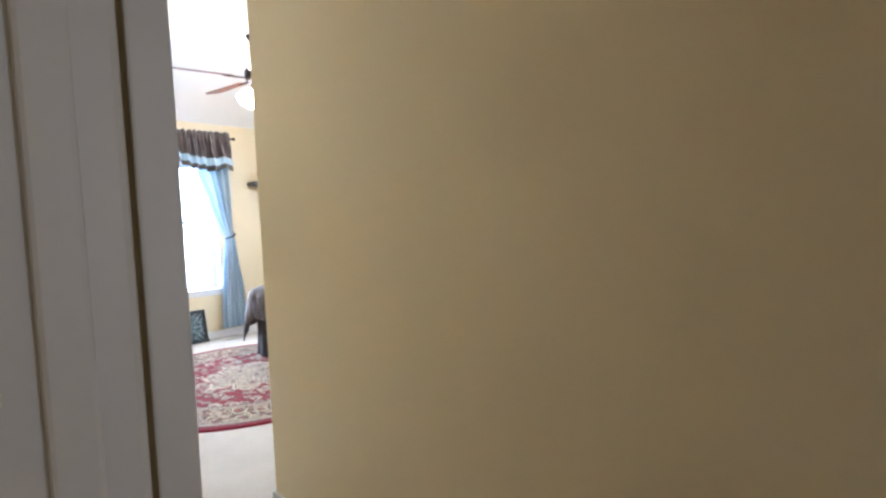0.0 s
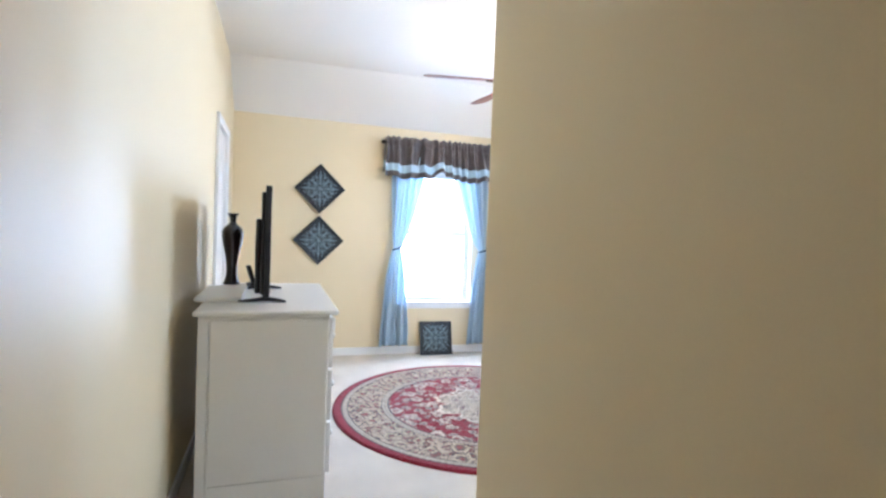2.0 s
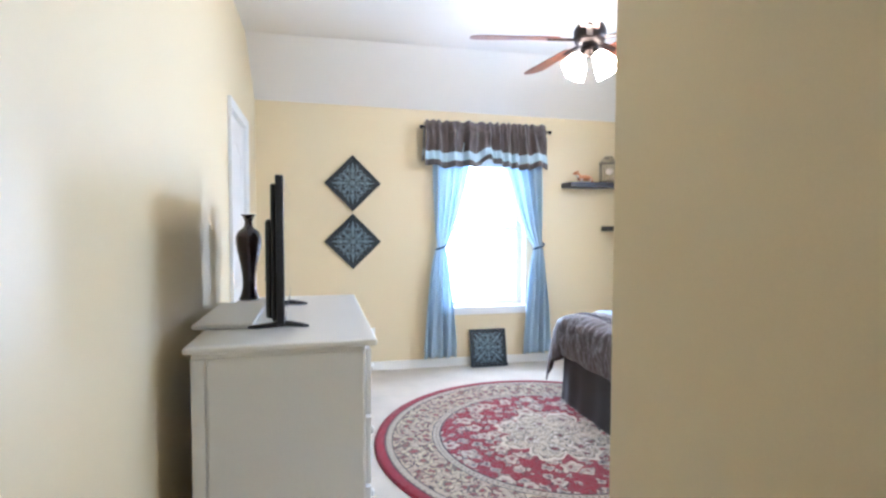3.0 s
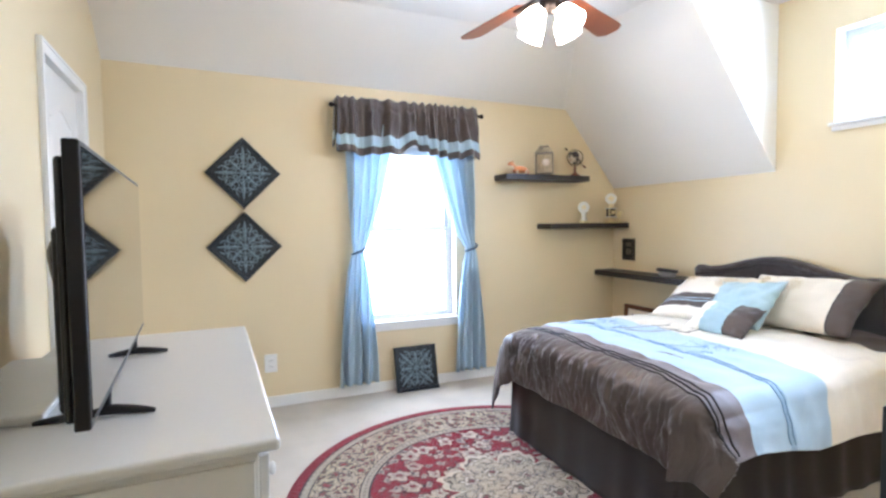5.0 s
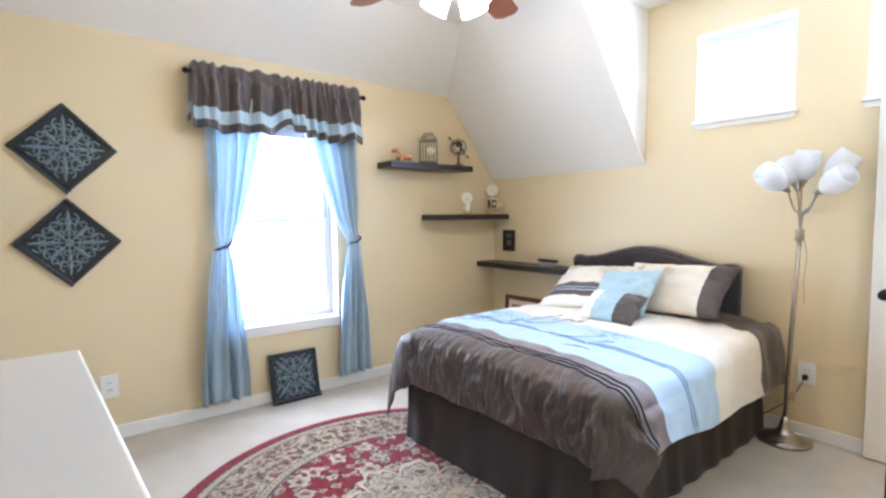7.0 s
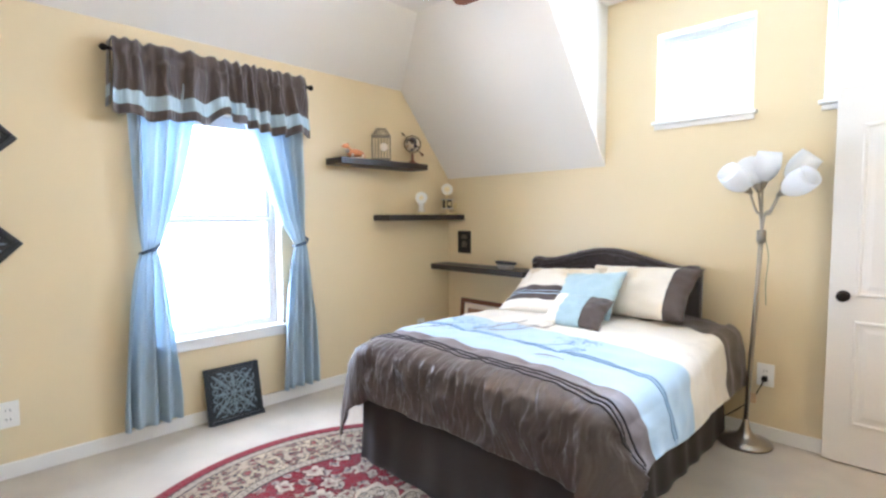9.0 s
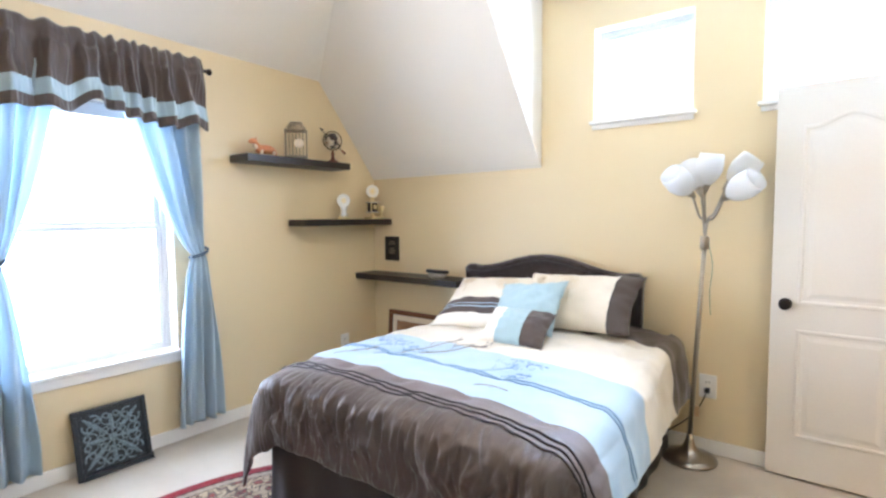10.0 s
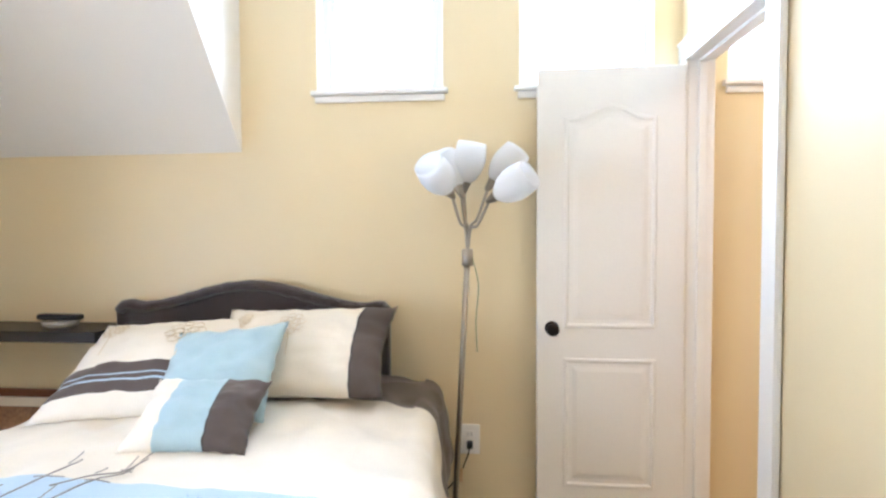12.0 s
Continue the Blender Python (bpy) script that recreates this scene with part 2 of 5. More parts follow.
# ---- windows ----
def sash_window(name, label, w, h, m, meeting=None, horn=0.045, apron=0.056):
    """Local x across, y outwards, z up from the opening's lower left inner corner."""
    win = tagged(new(name), label, "window", "", "structure")
    win.matrix_world = m
    fr, dp = 0.035, 0.10
    part("window_frame", boxes(((0, dp, 0), (fr, dp + 0.05, h)), ((w - fr, dp, 0), (w, dp + 0.05, h)), ((fr, dp, 0), (w - fr, dp + 0.05, fr)), ((fr, dp, h - fr), (w - fr, dp + 0.05, h)), r=0.003), VINYL, win)
    levels = [fr, meeting, h - fr] if meeting else [fr, h - fr]
    for i in range(len(levels) - 1):
        z0, z1 = levels[i], levels[i + 1]
        y0 = dp + 0.004 + 0.022 * i
        s = 0.028
        sash = part("sash", boxes(((fr, y0, z0), (fr + s, y0 + 0.02, z1)), ((w - fr - s, y0, z0), (w - fr, y0 + 0.02, z1)), ((fr + s, y0, z0), (w - fr - s, y0 + 0.02, z0 + s)), ((fr + s, y0, z1 - s), (w - fr - s, y0 + 0.02, z1)), r=0.003), VINYL, win)
        pane = part("pane", boxes(((fr + s, y0 + 0.008, z0 + s), (w - fr - s, y0 + 0.012, z1 - s))), GLASS, sash)
        pane.visible_shadow = False
    if meeting:
        part("blind_headrail", boxes(((0.05, 0.03, h - 0.085), (w - 0.05, 0.08, h - 0.012)), r=0.004), VINYL, win)
    # painted returns of the opening
    part("jamb", boxes(((0.0, 0.002, 0.0), (0.006, dp, h)), ((w - 0.006, 0.002, 0.0), (w, dp, h)), ((0.006, 0.002, h - 0.006), (w - 0.006, dp, h))), TRIM, win)
    part("window_sill", boxes(((-horn, -0.03, -0.002), (w + horn, dp, 0.02)), r=0.005), TRIM, win)
    part("apron", boxes(((-horn + 0.015, -0.014, -0.004 - apron), (w + horn - 0.015, -0.001, -0.004)), r=0.004), TRIM, win)
    return win


sash_window("window_1", "white double-hung window, bright with daylight", WIN_Y1 - WIN_Y0, WIN_Z1 - WIN_Z0,
            Matrix(((0, -1, 0, WX), (1, 0, 0, WIN_Y0), (0, 0, 1, WIN_Z0), (0, 0, 0, 1))), meeting=0.80)
for i, (a, b) in enumerate(HIGH):
    sash_window("window_%d" % (i + 2), "small high white window with a narrow sill", b - a, HZ1 - HZ0, pose(a, HY, HZ0), horn=0.022, apron=0.03)


# ---- doors and casings ----
def casing(name, label, w, h, m, depth=0.018, width=0.058):
    """Moulded trim round an opening; local x across, y out of the wall, z up."""
    bm = bmesh.new()
    for lo, hi in (((-width, 0, 0), (0, depth, h + width)), ((w, 0, 0), (w + width, depth, h + width)), ((0, 0, h), (w, depth, h + width))):
        box(bm, lo, hi, 0.004)
    e = 0.016
    for lo, hi in (((-width, depth, 0), (-width + e, depth + 0.006, h + width)), ((w + width - e, depth, 0), (w + width, depth + 0.006, h + width)), ((-width + e, depth, h + width - e), (w + width - e, depth + 0.006, h + width))):
        box(bm, lo, hi, 0.003)
    ob = structure(name, bm, TRIM, label)
    ob.matrix_world = m
    return ob


def panel_door(name, label, w, h, m, knob_x, arch=True, knob_sides=(-1, 1)):
    """A two-panel hollow-core door; local x across from the hinge, y thickness, z up."""
    d = tagged(new(name), label, "door", "", "structure")
    d.matrix_world = m
    th = 0.035
    part("leaf", boxes(((0, 0, 0), (w, th, h)), r=0.003), DOORW, d)
    x0, x1 = 0.115, w - 0.115

    def outline(z0, z1, rise, inset):
        a, b = x0 + inset, x1 - inset
        pts = [(a, z0 + inset), (b, z0 + inset)]
        n = 20
        for i in range(n + 1):
            u = i / n
            x = b + (a - b) * u
            s = min(max((abs(u - 0.5) * 2), 0), 1)
            pts.append((x, z1 - inset + rise * (0.5 + 0.5 * math.cos(math.pi * min(1, s * 1.15)))))
        return pts

    for side, y in ((-1, 0.0), (1, th)):
        for z0, z1, rise in ((0.22, 0.80, 0.0), (0.93, h - 0.21, 0.055 if arch else 0.0)):
            bm = bmesh.new()
            # a raised bead, a sunk channel and a raised field
            loops = []
            for inset, off in ((0.0, -0.002), (0.006, 0.006), (0.016, 0.006), (0.024, -0.001), (0.034, -0.001), (0.06, 0.005)):
                loops.append([bm.verts.new((x, y + side * off, z)) for x, z in outline(z0, z1, rise, inset)])
            for a, b in zip(loops, loops[1:]):
                for i in range(len(a)):
                    bm.faces.new((a[i], a[(i + 1) % len(a)], b[(i + 1) % len(a)], b[i]))
            bm.faces.new(loops[-1])
            part("door_panel", bm, DOORW, d)
    for side, y in ((-1, 0.0), (1, th)):
        if side in knob_sides:
            bm = bmesh.new()
            rot = Matrix.Translation((knob_x, y, 0.93)) @ Matrix.Rotation(radians(90 if side < 0 else -90), 4, "X")
            lathe(bm, [(0.001, 0.0), (0.031, 0.0), (0.031, 0.004), (0.02, 0.008), (0.011, 0.012), (0.011, 0.03), (0.02, 0.034), (0.027, 0.042), (0.028, 0.05), (0.022, 0.058), (0.008, 0.061), (0.001, 0.0612)], 24, rot)
            part("knob", bm, BRONZE, d, "oil-rubbed bronze knob", True)
    for z in (0.18, 1.0, h - 0.2):
        bm = bmesh.new()
        lathe(bm, [(0.001, -0.045), (0.007, -0.045), (0.007, 0.045), (0.001, 0.045)], 10, Matrix.Translation((-0.006, -0.004, z)))
        part("hinge", bm, NICKEL, d, "", True)
    return d


# bathroom door, swung open to lie along the north wall
panel_door("door_1", "white two-panel door with arched top, standing wide open", 0.625, 2.065, pose(-1.345, 5.345, 0.012, 0, 0, 179.0) @ Matrix.Diagonal((1, 1, 1, 1)), 0.56)
casing("trim_bath_door", "white moulded casing round the bathroom doorway", BD1 - BD0 - 0.04, BDZ - 0.02, Matrix(((0, -1, 0, BX), (1, 0, 0, BD0 + 0.02), (0, 0, 1, 0), (0, 0, 0, 1))), width=0.09)
structure("door_jamb_bath", boxes(((BX - 0.001, BD0, 0), (BX + 0.111, BD0 + 0.02, BDZ)), ((BX - 0.001, BD1 - 0.02, 0), (BX + 0.111, BD1, BDZ)), ((BX - 0.001, BD0 + 0.02, BDZ - 0.02), (BX + 0.111, BD1 - 0.02, BDZ)),
    ((BX + 0.04, BD0 + 0.02, 0), (BX + 0.075, BD0 + 0.032, BDZ - 0.02)), ((BX + 0.04, BD1 - 0.032, 0), (BX + 0.075, BD1 - 0.02, BDZ - 0.02)), ((BX + 0.04, BD0 + 0.032, BDZ - 0.032), (BX + 0.075, BD1 - 0.032, BDZ - 0.02)), r=0.002), TRIM)
# closet door in the south wall, shut
panel_door("door_2", "white panelled closet door, shut", CL1 - CL0 - 0.046, CLZ - 0.035, SOUTH @ pose(CL0 + 0.023, LY - 0.05, 0.01), CL1 - CL0 - 0.11, knob_sides=())
casing("trim_closet_door", "white moulded casing round the closet door", CL1 - CL0 - 0.04, CLZ - 0.02, SOUTH @ pose(CL0 + 0.02, LY, 0))
structure("door_jamb_closet", boxes(((CL0, LY - 0.119, 0), (CL0 + 0.02, LY + 0.001, CLZ)), ((CL1 - 0.02, LY - 0.119, 0), (CL1, LY + 0.001, CLZ)), ((CL0 + 0.02, LY - 0.119, CLZ - 0.02), (CL1 - 0.02, LY + 0.001, CLZ))), TRIM).matrix_world = SOUTH
# entry doorway: one cased side
structure("door_jamb_entry", boxes(((EX - 0.004, 1.344, 0), (EX + 0.109, 1.3625, 2.1)), r=0.003), TRIM, "white door jamb at the entry")
bm = boxes(((EX + 0.106, 1.255, 0), (EX + 0.122, 1.334, 2.15)), r=0.005)
box(bm, (EX + 0.1092, 1.3385, 0), (EX + 0.113, 1.3615, 2.1), 0.003)
box(bm, (EX + 0.1221, 1.290, 0), (EX + 0.128, 1.312, 2.15), 0.0028)
box(bm, (EX - 0.018, 1.290, 0), (EX - 0.0045, 1.356, 2.15), 0.004)
structure("trim_entry", bm, TRIM, "white moulded casing beside the entry doorway")


# ---- rug ----
def rug():
    bm = bmesh.new()
    n = 96
    prof = [(0.0, 0.012), (0.4, 0.012), (0.8, 0.0125), (1.19, 0.0125), (1.215, 0.014), (1.238, 0.011), (1.242, 0.0005)]
    rings = []
    for r, z in prof[1:]:
        rings.append([bm.verts.new((r * math.cos(a * math.tau / n), r * math.sin(a * math.tau / n), z)) for a in range(n)])
    c = bm.verts.new((0, 0, 0.012))
    for i in range(n):
        bm.faces.new((c, rings[0][i], rings[0][(i + 1) % n]))
    for a, b in zip(rings, rings[1:]):
        for i in range(n):
            bm.faces.new((a[i], b[i], b[(i + 1) % n], a[(i + 1) % n]))
    m = mat("woven_rug", lin(140, 30, 44), 0.95, 0.18, 14, 380, 0.08, spec=0.1, sheen=0.2)
    t = m.node_tree
    L = t.links.new
    RED, DARK, BEIGE, INK, GREY = lin(134, 14, 34), lin(60, 26, 34), lin(186, 172, 150), lin(48, 40, 44), lin(134, 126, 120)
    tc = node(m, "ShaderNodeTexCoord")
    sep = node(m, "ShaderNodeSeparateXYZ")
    L(tc.outputs["Object"], sep.inputs[0])

    def math_(op, a, b=None):
        nd = t.nodes.new("ShaderNodeMath")
        nd.operation = op
        for i, v in enumerate((a, b)):
            if v is None:
                continue
            if isinstance(v, (int, float)):
                nd.inputs[i].default_value = v
            else:
                L(v, nd.inputs[i])
        return nd.outputs[0]

    def mix(f, a, b):
        nd = t.nodes.new("ShaderNodeMix")
        nd.data_type = "RGBA"
        for i, v in ((0, f), (6, a), (7, b)):
            if isinstance(v, tuple):
                nd.inputs[i].default_value = (*v, 1)
            else:
                L(v, nd.inputs[i])
        return nd.outputs[2]

    r = math_("SQRT", math_("ADD", math_("MULTIPLY", sep.outputs[0], sep.outputs[0]), math_("MULTIPLY", sep.outputs[1], sep.outputs[1])))
    ang = math_("ARCTAN2", sep.outputs[1], sep.outputs[0])

    wob = node(m, "ShaderNodeTexNoise", Scale=19.0, Detail=4.0)
    L(tc.outputs["Object"], wob.inputs["Vector"])
    wv = t.nodes.new("ShaderNodeVectorMath")
    wv.operation = "MULTIPLY_ADD"
    L(wob.outputs["Color"], wv.inputs[0])
    wv.inputs[1].default_value = (0.085, 0.085, 0.0)
    L(tc.outputs["Object"], wv.inputs[2])
    cloth = wv.outputs[0]

    def flowers(scale, size, petals, randomness=0.75):
        """Petalled flowers scattered one to a cell: masks of the outline, the petals, the inner ring and the core."""
        v = node(m, "ShaderNodeTexVoronoi", Scale=scale, Randomness=randomness)
        v.voronoi_dimensions = "2D"
        L(cloth, v.inputs["Vector"])
        dv = t.nodes.new("ShaderNodeVectorMath")
        dv.operation = "SUBTRACT"
        L(cloth, dv.inputs[0])
        L(v.outputs["Position"], dv.inputs[1])
        sp = node(m, "ShaderNodeSeparateXYZ")
        L(dv.outputs[0], sp.inputs[0])
        x, y = sp.outputs[0], sp.outputs[1]
        d = math_("SQRT", math_("ADD", math_("MULTIPLY", x, x), math_("MULTIPLY", y, y)))
        th = math_("ARCTAN2", y, x)
        rc = node(m, "ShaderNodeSeparateColor")
        L(v.outputs["Color"], rc.inputs[0])
        k = math_("ADD", math_("MULTIPLY", rc.outputs[0], 0.8), 0.55)
        edge = math_("MULTIPLY", math_("MULTIPLY", math_("ADD", math_("MULTIPLY", math_("COSINE", math_("MULTIPLY", th, float(petals))), 0.16), 0.84), size), k)
        q = math_("DIVIDE", d, edge)
        return [math_("LESS_THAN", q, x_) for x_ in (1.15, 1.0, 0.62, 0.3)] + [rc.outputs[1]]

    def laid(base, fl, outline, petal, inner, core):
        c = mix(fl[0], base, outline)
        c = mix(fl[1], c, petal)
        c = mix(fl[2], c, inner)
        return mix(fl[3], c, core)

    nz = node(m, "ShaderNodeTexNoise", Scale=17.0, Detail=1.0)
    L(tc.outputs["Object"], nz.inputs["Vector"])
    vine = math_("LESS_THAN", math_("ABSOLUTE", math_("SUBTRACT", nz.outputs["Fac"], 0.5)), 0.016)
    CREAMY, TAUPE = lin(202, 190, 168), lin(106, 92, 80)
    # red field
    field = mix(vine, RED, lin(96, 70, 66))
    field = laid(field, flowers(11.0, 0.031, 4), DARK, lin(176, 164, 148), GREY, DARK)
    field = laid(field, flowers(5.6, 0.058, 5, 0.75), DARK, lin(190, 176, 156), lin(160, 148, 134), lin(120, 44, 52))
    # beige border
    border = mix(vine, lin(176, 158, 134), lin(84, 70, 66))
    border = laid(border, flowers(17.0, 0.023, 4), INK, TAUPE, lin(140, 60, 60), INK)
    border = laid(border, flowers(6.2, 0.064, 6, 0.45), INK, lin(188, 172, 142), TAUPE, lin(140, 60, 60))
    # centre medallion with a lobed, pale edge
    med = mix(vine, BEIGE, TAUPE)
    med = laid(med, flowers(15.0, 0.018, 5), TAUPE, GREY, BEIGE, INK)
    med = laid(med, flowers(5.6, 0.058, 6, 0.5), INK, lin(198, 186, 168), TAUPE, lin(120, 60, 66))
    lobes = math_("ADD", math_("MULTIPLY", math_("ABSOLUTE", math_("COSINE", math_("MULTIPLY", ang, 4.0))), 0.10), math_("MULTIPLY", math_("ABSOLUTE", math_("COSINE", math_("MULTIPLY", ang, 12.0))), 0.035))
    edge = math_("ADD", math_("ADD", lobes, 0.27), math_("MULTIPLY", wob.outputs["Fac"], 0.06))
    col = mix(math_("LESS_THAN", r, edge), field, CREAMY)
    col = mix(math_("LESS_THAN", r, math_("SUBTRACT", edge, 0.038)), col, INK)
    col = mix(math_("LESS_THAN", r, math_("SUBTRACT", edge, 0.046)), col, med)
    dots = math_("LESS_THAN", math_("ABSOLUTE", math_("SUBTRACT", math_("FRACT", math_("MULTIPLY", ang, 150 / math.tau)), 0.5)), 0.2)
    rail = math_("LESS_THAN", math_("ABSOLUTE", math_("SUBTRACT", math_("FRACT", math_("MULTIPLY", math_("SUBTRACT", r, 0.802), 23.5)), 0.5)), 0.17)
    guard = mix(math_("MULTIPLY", dots, rail), lin(172, 160, 140), TAUPE)
    for r0, c in ((0.79, INK), (0.802, guard), (0.845, INK), (0.851, border), (1.118, INK), (1.124, guard), (1.166, INK), (1.176, RED)):
        col = mix(math_("GREATER_THAN", r, r0), col, c)
    for nd in t.nodes:
        if nd.bl_idname == "ShaderNodeVectorMath" and nd.operation == "SCALE":
            L(col, nd.inputs[0])
    ob = tagged(part("rug", bm, m, None, "", True), "round red and beige floral rug on the carpet", "rug")
    ob.matrix_world = pose(-3.21, 3.145, 0.0, 0, 0, 12) @ Matrix.Diagonal((0.955, 0.955, 1, 1))


rug()


# ---- decorative relief tiles ----
TILE = mat("dark_blue_grey_tin", lin(48, 52, 55), 0.42, 0.35, 20, 160, 0.02, metal=0.2)
TILE_HI = mat("pale_blue_patina", lin(112, 129, 135), 0.6, 0.75, 55, 160, 0.02)


def relief_tile(m, label):
    """A 0.37 m square with a moulded rim and a rosette; local x across, z up, y out of the wall towards minus."""
    th = thing("relief_tile", label, "wall tile", m, "decorative tiles")
    s = 0.186
    part("board", boxes(((-s, -0.012, -s), (s, 0, s)), r=0.003), TILE, th)
    bm = bmesh.new()
    for a in range(4):
        box(bm, (-s, -0.026, s - 0.026), (s - 0.026, -0.0121, s), 0.007, m=Matrix.Rotation(a * math.pi / 2, 4, "Y"))
    for a in range(4):
        box(bm, (-s + 0.034, -0.016, s - 0.040), (s - 0.040, -0.0121, s - 0.034), 0.002, m=Matrix.Rotation(a * math.pi / 2, 4, "Y"))
    part("rim", bm, TILE, th)
    def leaf(angle, r0, r1, w):
        bm = bmesh.new()
        ca, sa = math.cos(angle), math.sin(angle)
        n = 6
        left, right, mid = [], [], []
        for i in range(n + 1):
            u = i / n
            r = r0 + (r1 - r0) * u
            h = w * math.sin(math.pi * min(1, u * 0.92 + 0.04)) ** 0.7
            for lst, off, y in ((left, -h, -0.0125), (mid, 0, -0.0185), (right, h, -0.0125)):
                lst.append(bm.verts.new((r * ca - off * sa, y, r * sa + off * ca)))
        for i in range(n):
            bm.faces.new((left[i], left[i + 1], mid[i + 1], mid[i]))
            bm.faces.new((mid[i], mid[i + 1], right[i + 1], right[i]))
        part("leaf", bm, TILE_HI, th)

    for k in range(8):
        a = k * math.pi / 4
        long = k % 2 == 0
        leaf(a, 0.024, 0.135 if long else 0.195, 0.0125)
        for sgn in (-1, 1):
            bm = bmesh.new()
            r = 0.092 if long else 0.125
            c = Vector((r * math.cos(a), 0, r * math.sin(a)))
            pts = []
            for i in range(9):
                u = i / 8
                b = a + sgn * (0.35 + 2.9 * u)
                rad = 0.042 * (1 - 0.55 * u)
                pts.append(c + Vector((rad * math.cos(b), -0.0145, rad * math.sin(b))) + Vector((0.018 * math.cos(a + sgn * 1.2), 0, 0.018 * math.sin(a + sgn * 1.2))))
            tube(bm, pts, [0.0058 * (1 - 0.5 * i / 8) for i in range(9)], 6)
            part("scroll", bm, TILE_HI, th)
    for k in range(16):
        a = (k + 0.5) * math.pi / 8
        for r, q in ((0.062, 0.016), (0.128, 0.018)):
            bm = bmesh.new()
            c = Vector((r * math.cos(a), -0.0135, r * math.sin(a)))
            tube(bm, [c + Vector((q * math.cos(b) * (1 - 0.04 * i), 0, q * math.sin(b) * (1 - 0.04 * i))) for i, b in enumerate([a + math.pi + j * 0.8 for j in range(9)])], 0.0040, 5)
            part("curl", bm, TILE_HI, th)
    bm = bmesh.new()
    lathe(bm, [(0.001, 0.0125), (0.024, 0.0125), (0.02, 0.02), (0.011, 0.0175), (0.001, 0.022)], 16, Matrix.Rotation(radians(90), 4, "X"))
    part("rosette", bm, TILE_HI, th, "pale blue-grey raised rosette")
    return th


ON_WEST = Matrix(((0, -1, 0, 0), (1, 0, 0, 0), (0, 0, 1, 0), (0, 0, 0, 1)))  # local x along y, local minus y into the room
hung = relief_tile(pose(WX + 0.002, 1.898, 1.794) @ ON_WEST @ Matrix.Rotation(radians(45), 4, "Y"), "dark blue-grey relief tile hung as a diamond")
copy_thing(hung, pose(WX + 0.002, 1.897, 1.246) @ ON_WEST @ Matrix.Rotation(radians(135), 4, "Y"))
leaning = copy_thing(hung, pose(WX + 0.056, 3.222, 0.180) @ ON_WEST @ Matrix.Rotation(radians(-13), 4, "X"))
leaning["label"] = "dark blue-grey relief tile leaning on the floor against the wall"


# ---- curtains ----
def curtain_panel(y_top0, y_top1, y_tie, y_bot0, y_bot1, x, label):
    th = thing("curtain", label, "curtain", pose(x, 0, 0), "window curtains")
    ztop, ztie, zbot = 2.20, 1.18, 0.11
    bm = bmesh.new()

    def width(z):
        if z > ztie:
            t = (z - ztie) / (ztop - ztie)
            k = t ** 0.72
            return y_tie - 0.038 + (y_top0 - y_tie + 0.038) * k, y_tie + 0.038 + (y_top1 - y_tie - 0.038) * k
        t = (ztie - z) / (ztie - zbot)
        k = min(1, t * 1.15) ** 0.55
        return y_tie - 0.038 + (y_bot0 - y_tie + 0.038) * k, y_tie + 0.038 + (y_bot1 - y_tie - 0.038) * k

    def fn(u, v):
        z = zbot + (ztop - zbot) * v
        a, b = width(z)
        y = a + (b - a) * u
        pinch = max(0.25, min(1, abs(z - ztie) / 0.35))
        ph = u * 4.2 * math.tau + 0.9 * math.sin(z * 2.2 + u * 3)
        amp = (0.030 + 0.014 * math.sin(u * 9 + 1.3)) * pinch
        d = amp * math.sin(ph) + 0.012 * noise.noise((u * 6, z * 2.5, y_tie))
        out = 0.03 * math.exp(-((z - ztie) / 0.12) ** 2)
        return Vector((d + out * 0.3, y + 0.006 * math.sin(ph * 0.5 + z * 4) * pinch, z))

    sheet(bm, 72, 60, fn)
    solid(part("cloth", bm, SHEER, th, "", True), 0.003)
    bm = bmesh.new()
    ring = [(0.048 * math.cos(a), y_tie + 0.046 * math.sin(a), ztie + 0.016 * math.sin(a + 0.4)) for a in [i * math.tau / 20 for i in range(21)]]
    tube(bm, ring, 0.010, 8)
    tube(bm, spline([(0.055, y_tie, ztie), (0.03, y_tie + 0.05, ztie + 0.03), (-0.06, y_tie + 0.075, ztie + 0.045)], 6), 0.009, 6)
    part("tieback", bm, TIE, th, "dark slate-blue tieback", True)
    return th


TIE = mat("slate_blue_cloth", lin(66, 84, 102), 0.6, 0.1, 10, 200, 0.01)
SHEER = mat("pale_blue_curtain", lin(198, 215, 224), 0.75, 0.05, 8, 240, 0.02, sheen=0.2)
SHEER.node_tree.nodes["Principled BSDF"].inputs["Subsurface Weight"].default_value = 0.0
_tr = SHEER.node_tree.nodes.new("ShaderNodeBsdfTranslucent")
_tr.inputs[0].default_value = (*lin(194, 210, 222), 1)
_mx = SHEER.node_tree.nodes.new("ShaderNodeMixShader")
_mx.inputs[0].default_value = 0.46
SHEER.node_tree.links.new(SHEER.node_tree.nodes["Principled BSDF"].outputs[0], _mx.inputs[1])
SHEER.node_tree.links.new(_tr.outputs[0], _mx.inputs[2])
SHEER.node_tree.links.new(_mx.outputs[0], SHEER.node_tree.nodes["Material Output"].inputs[0])
curtain_panel(2.645, 3.06, 2.735, 2.565, 2.885, WX + 0.075, "pale blue curtain tied back on the window's dresser side")
curtain_panel(3.30, 3.765, 3.74, 3.58, 3.875, WX + 0.075, "pale blue curtain tied back on the window's shelf side")

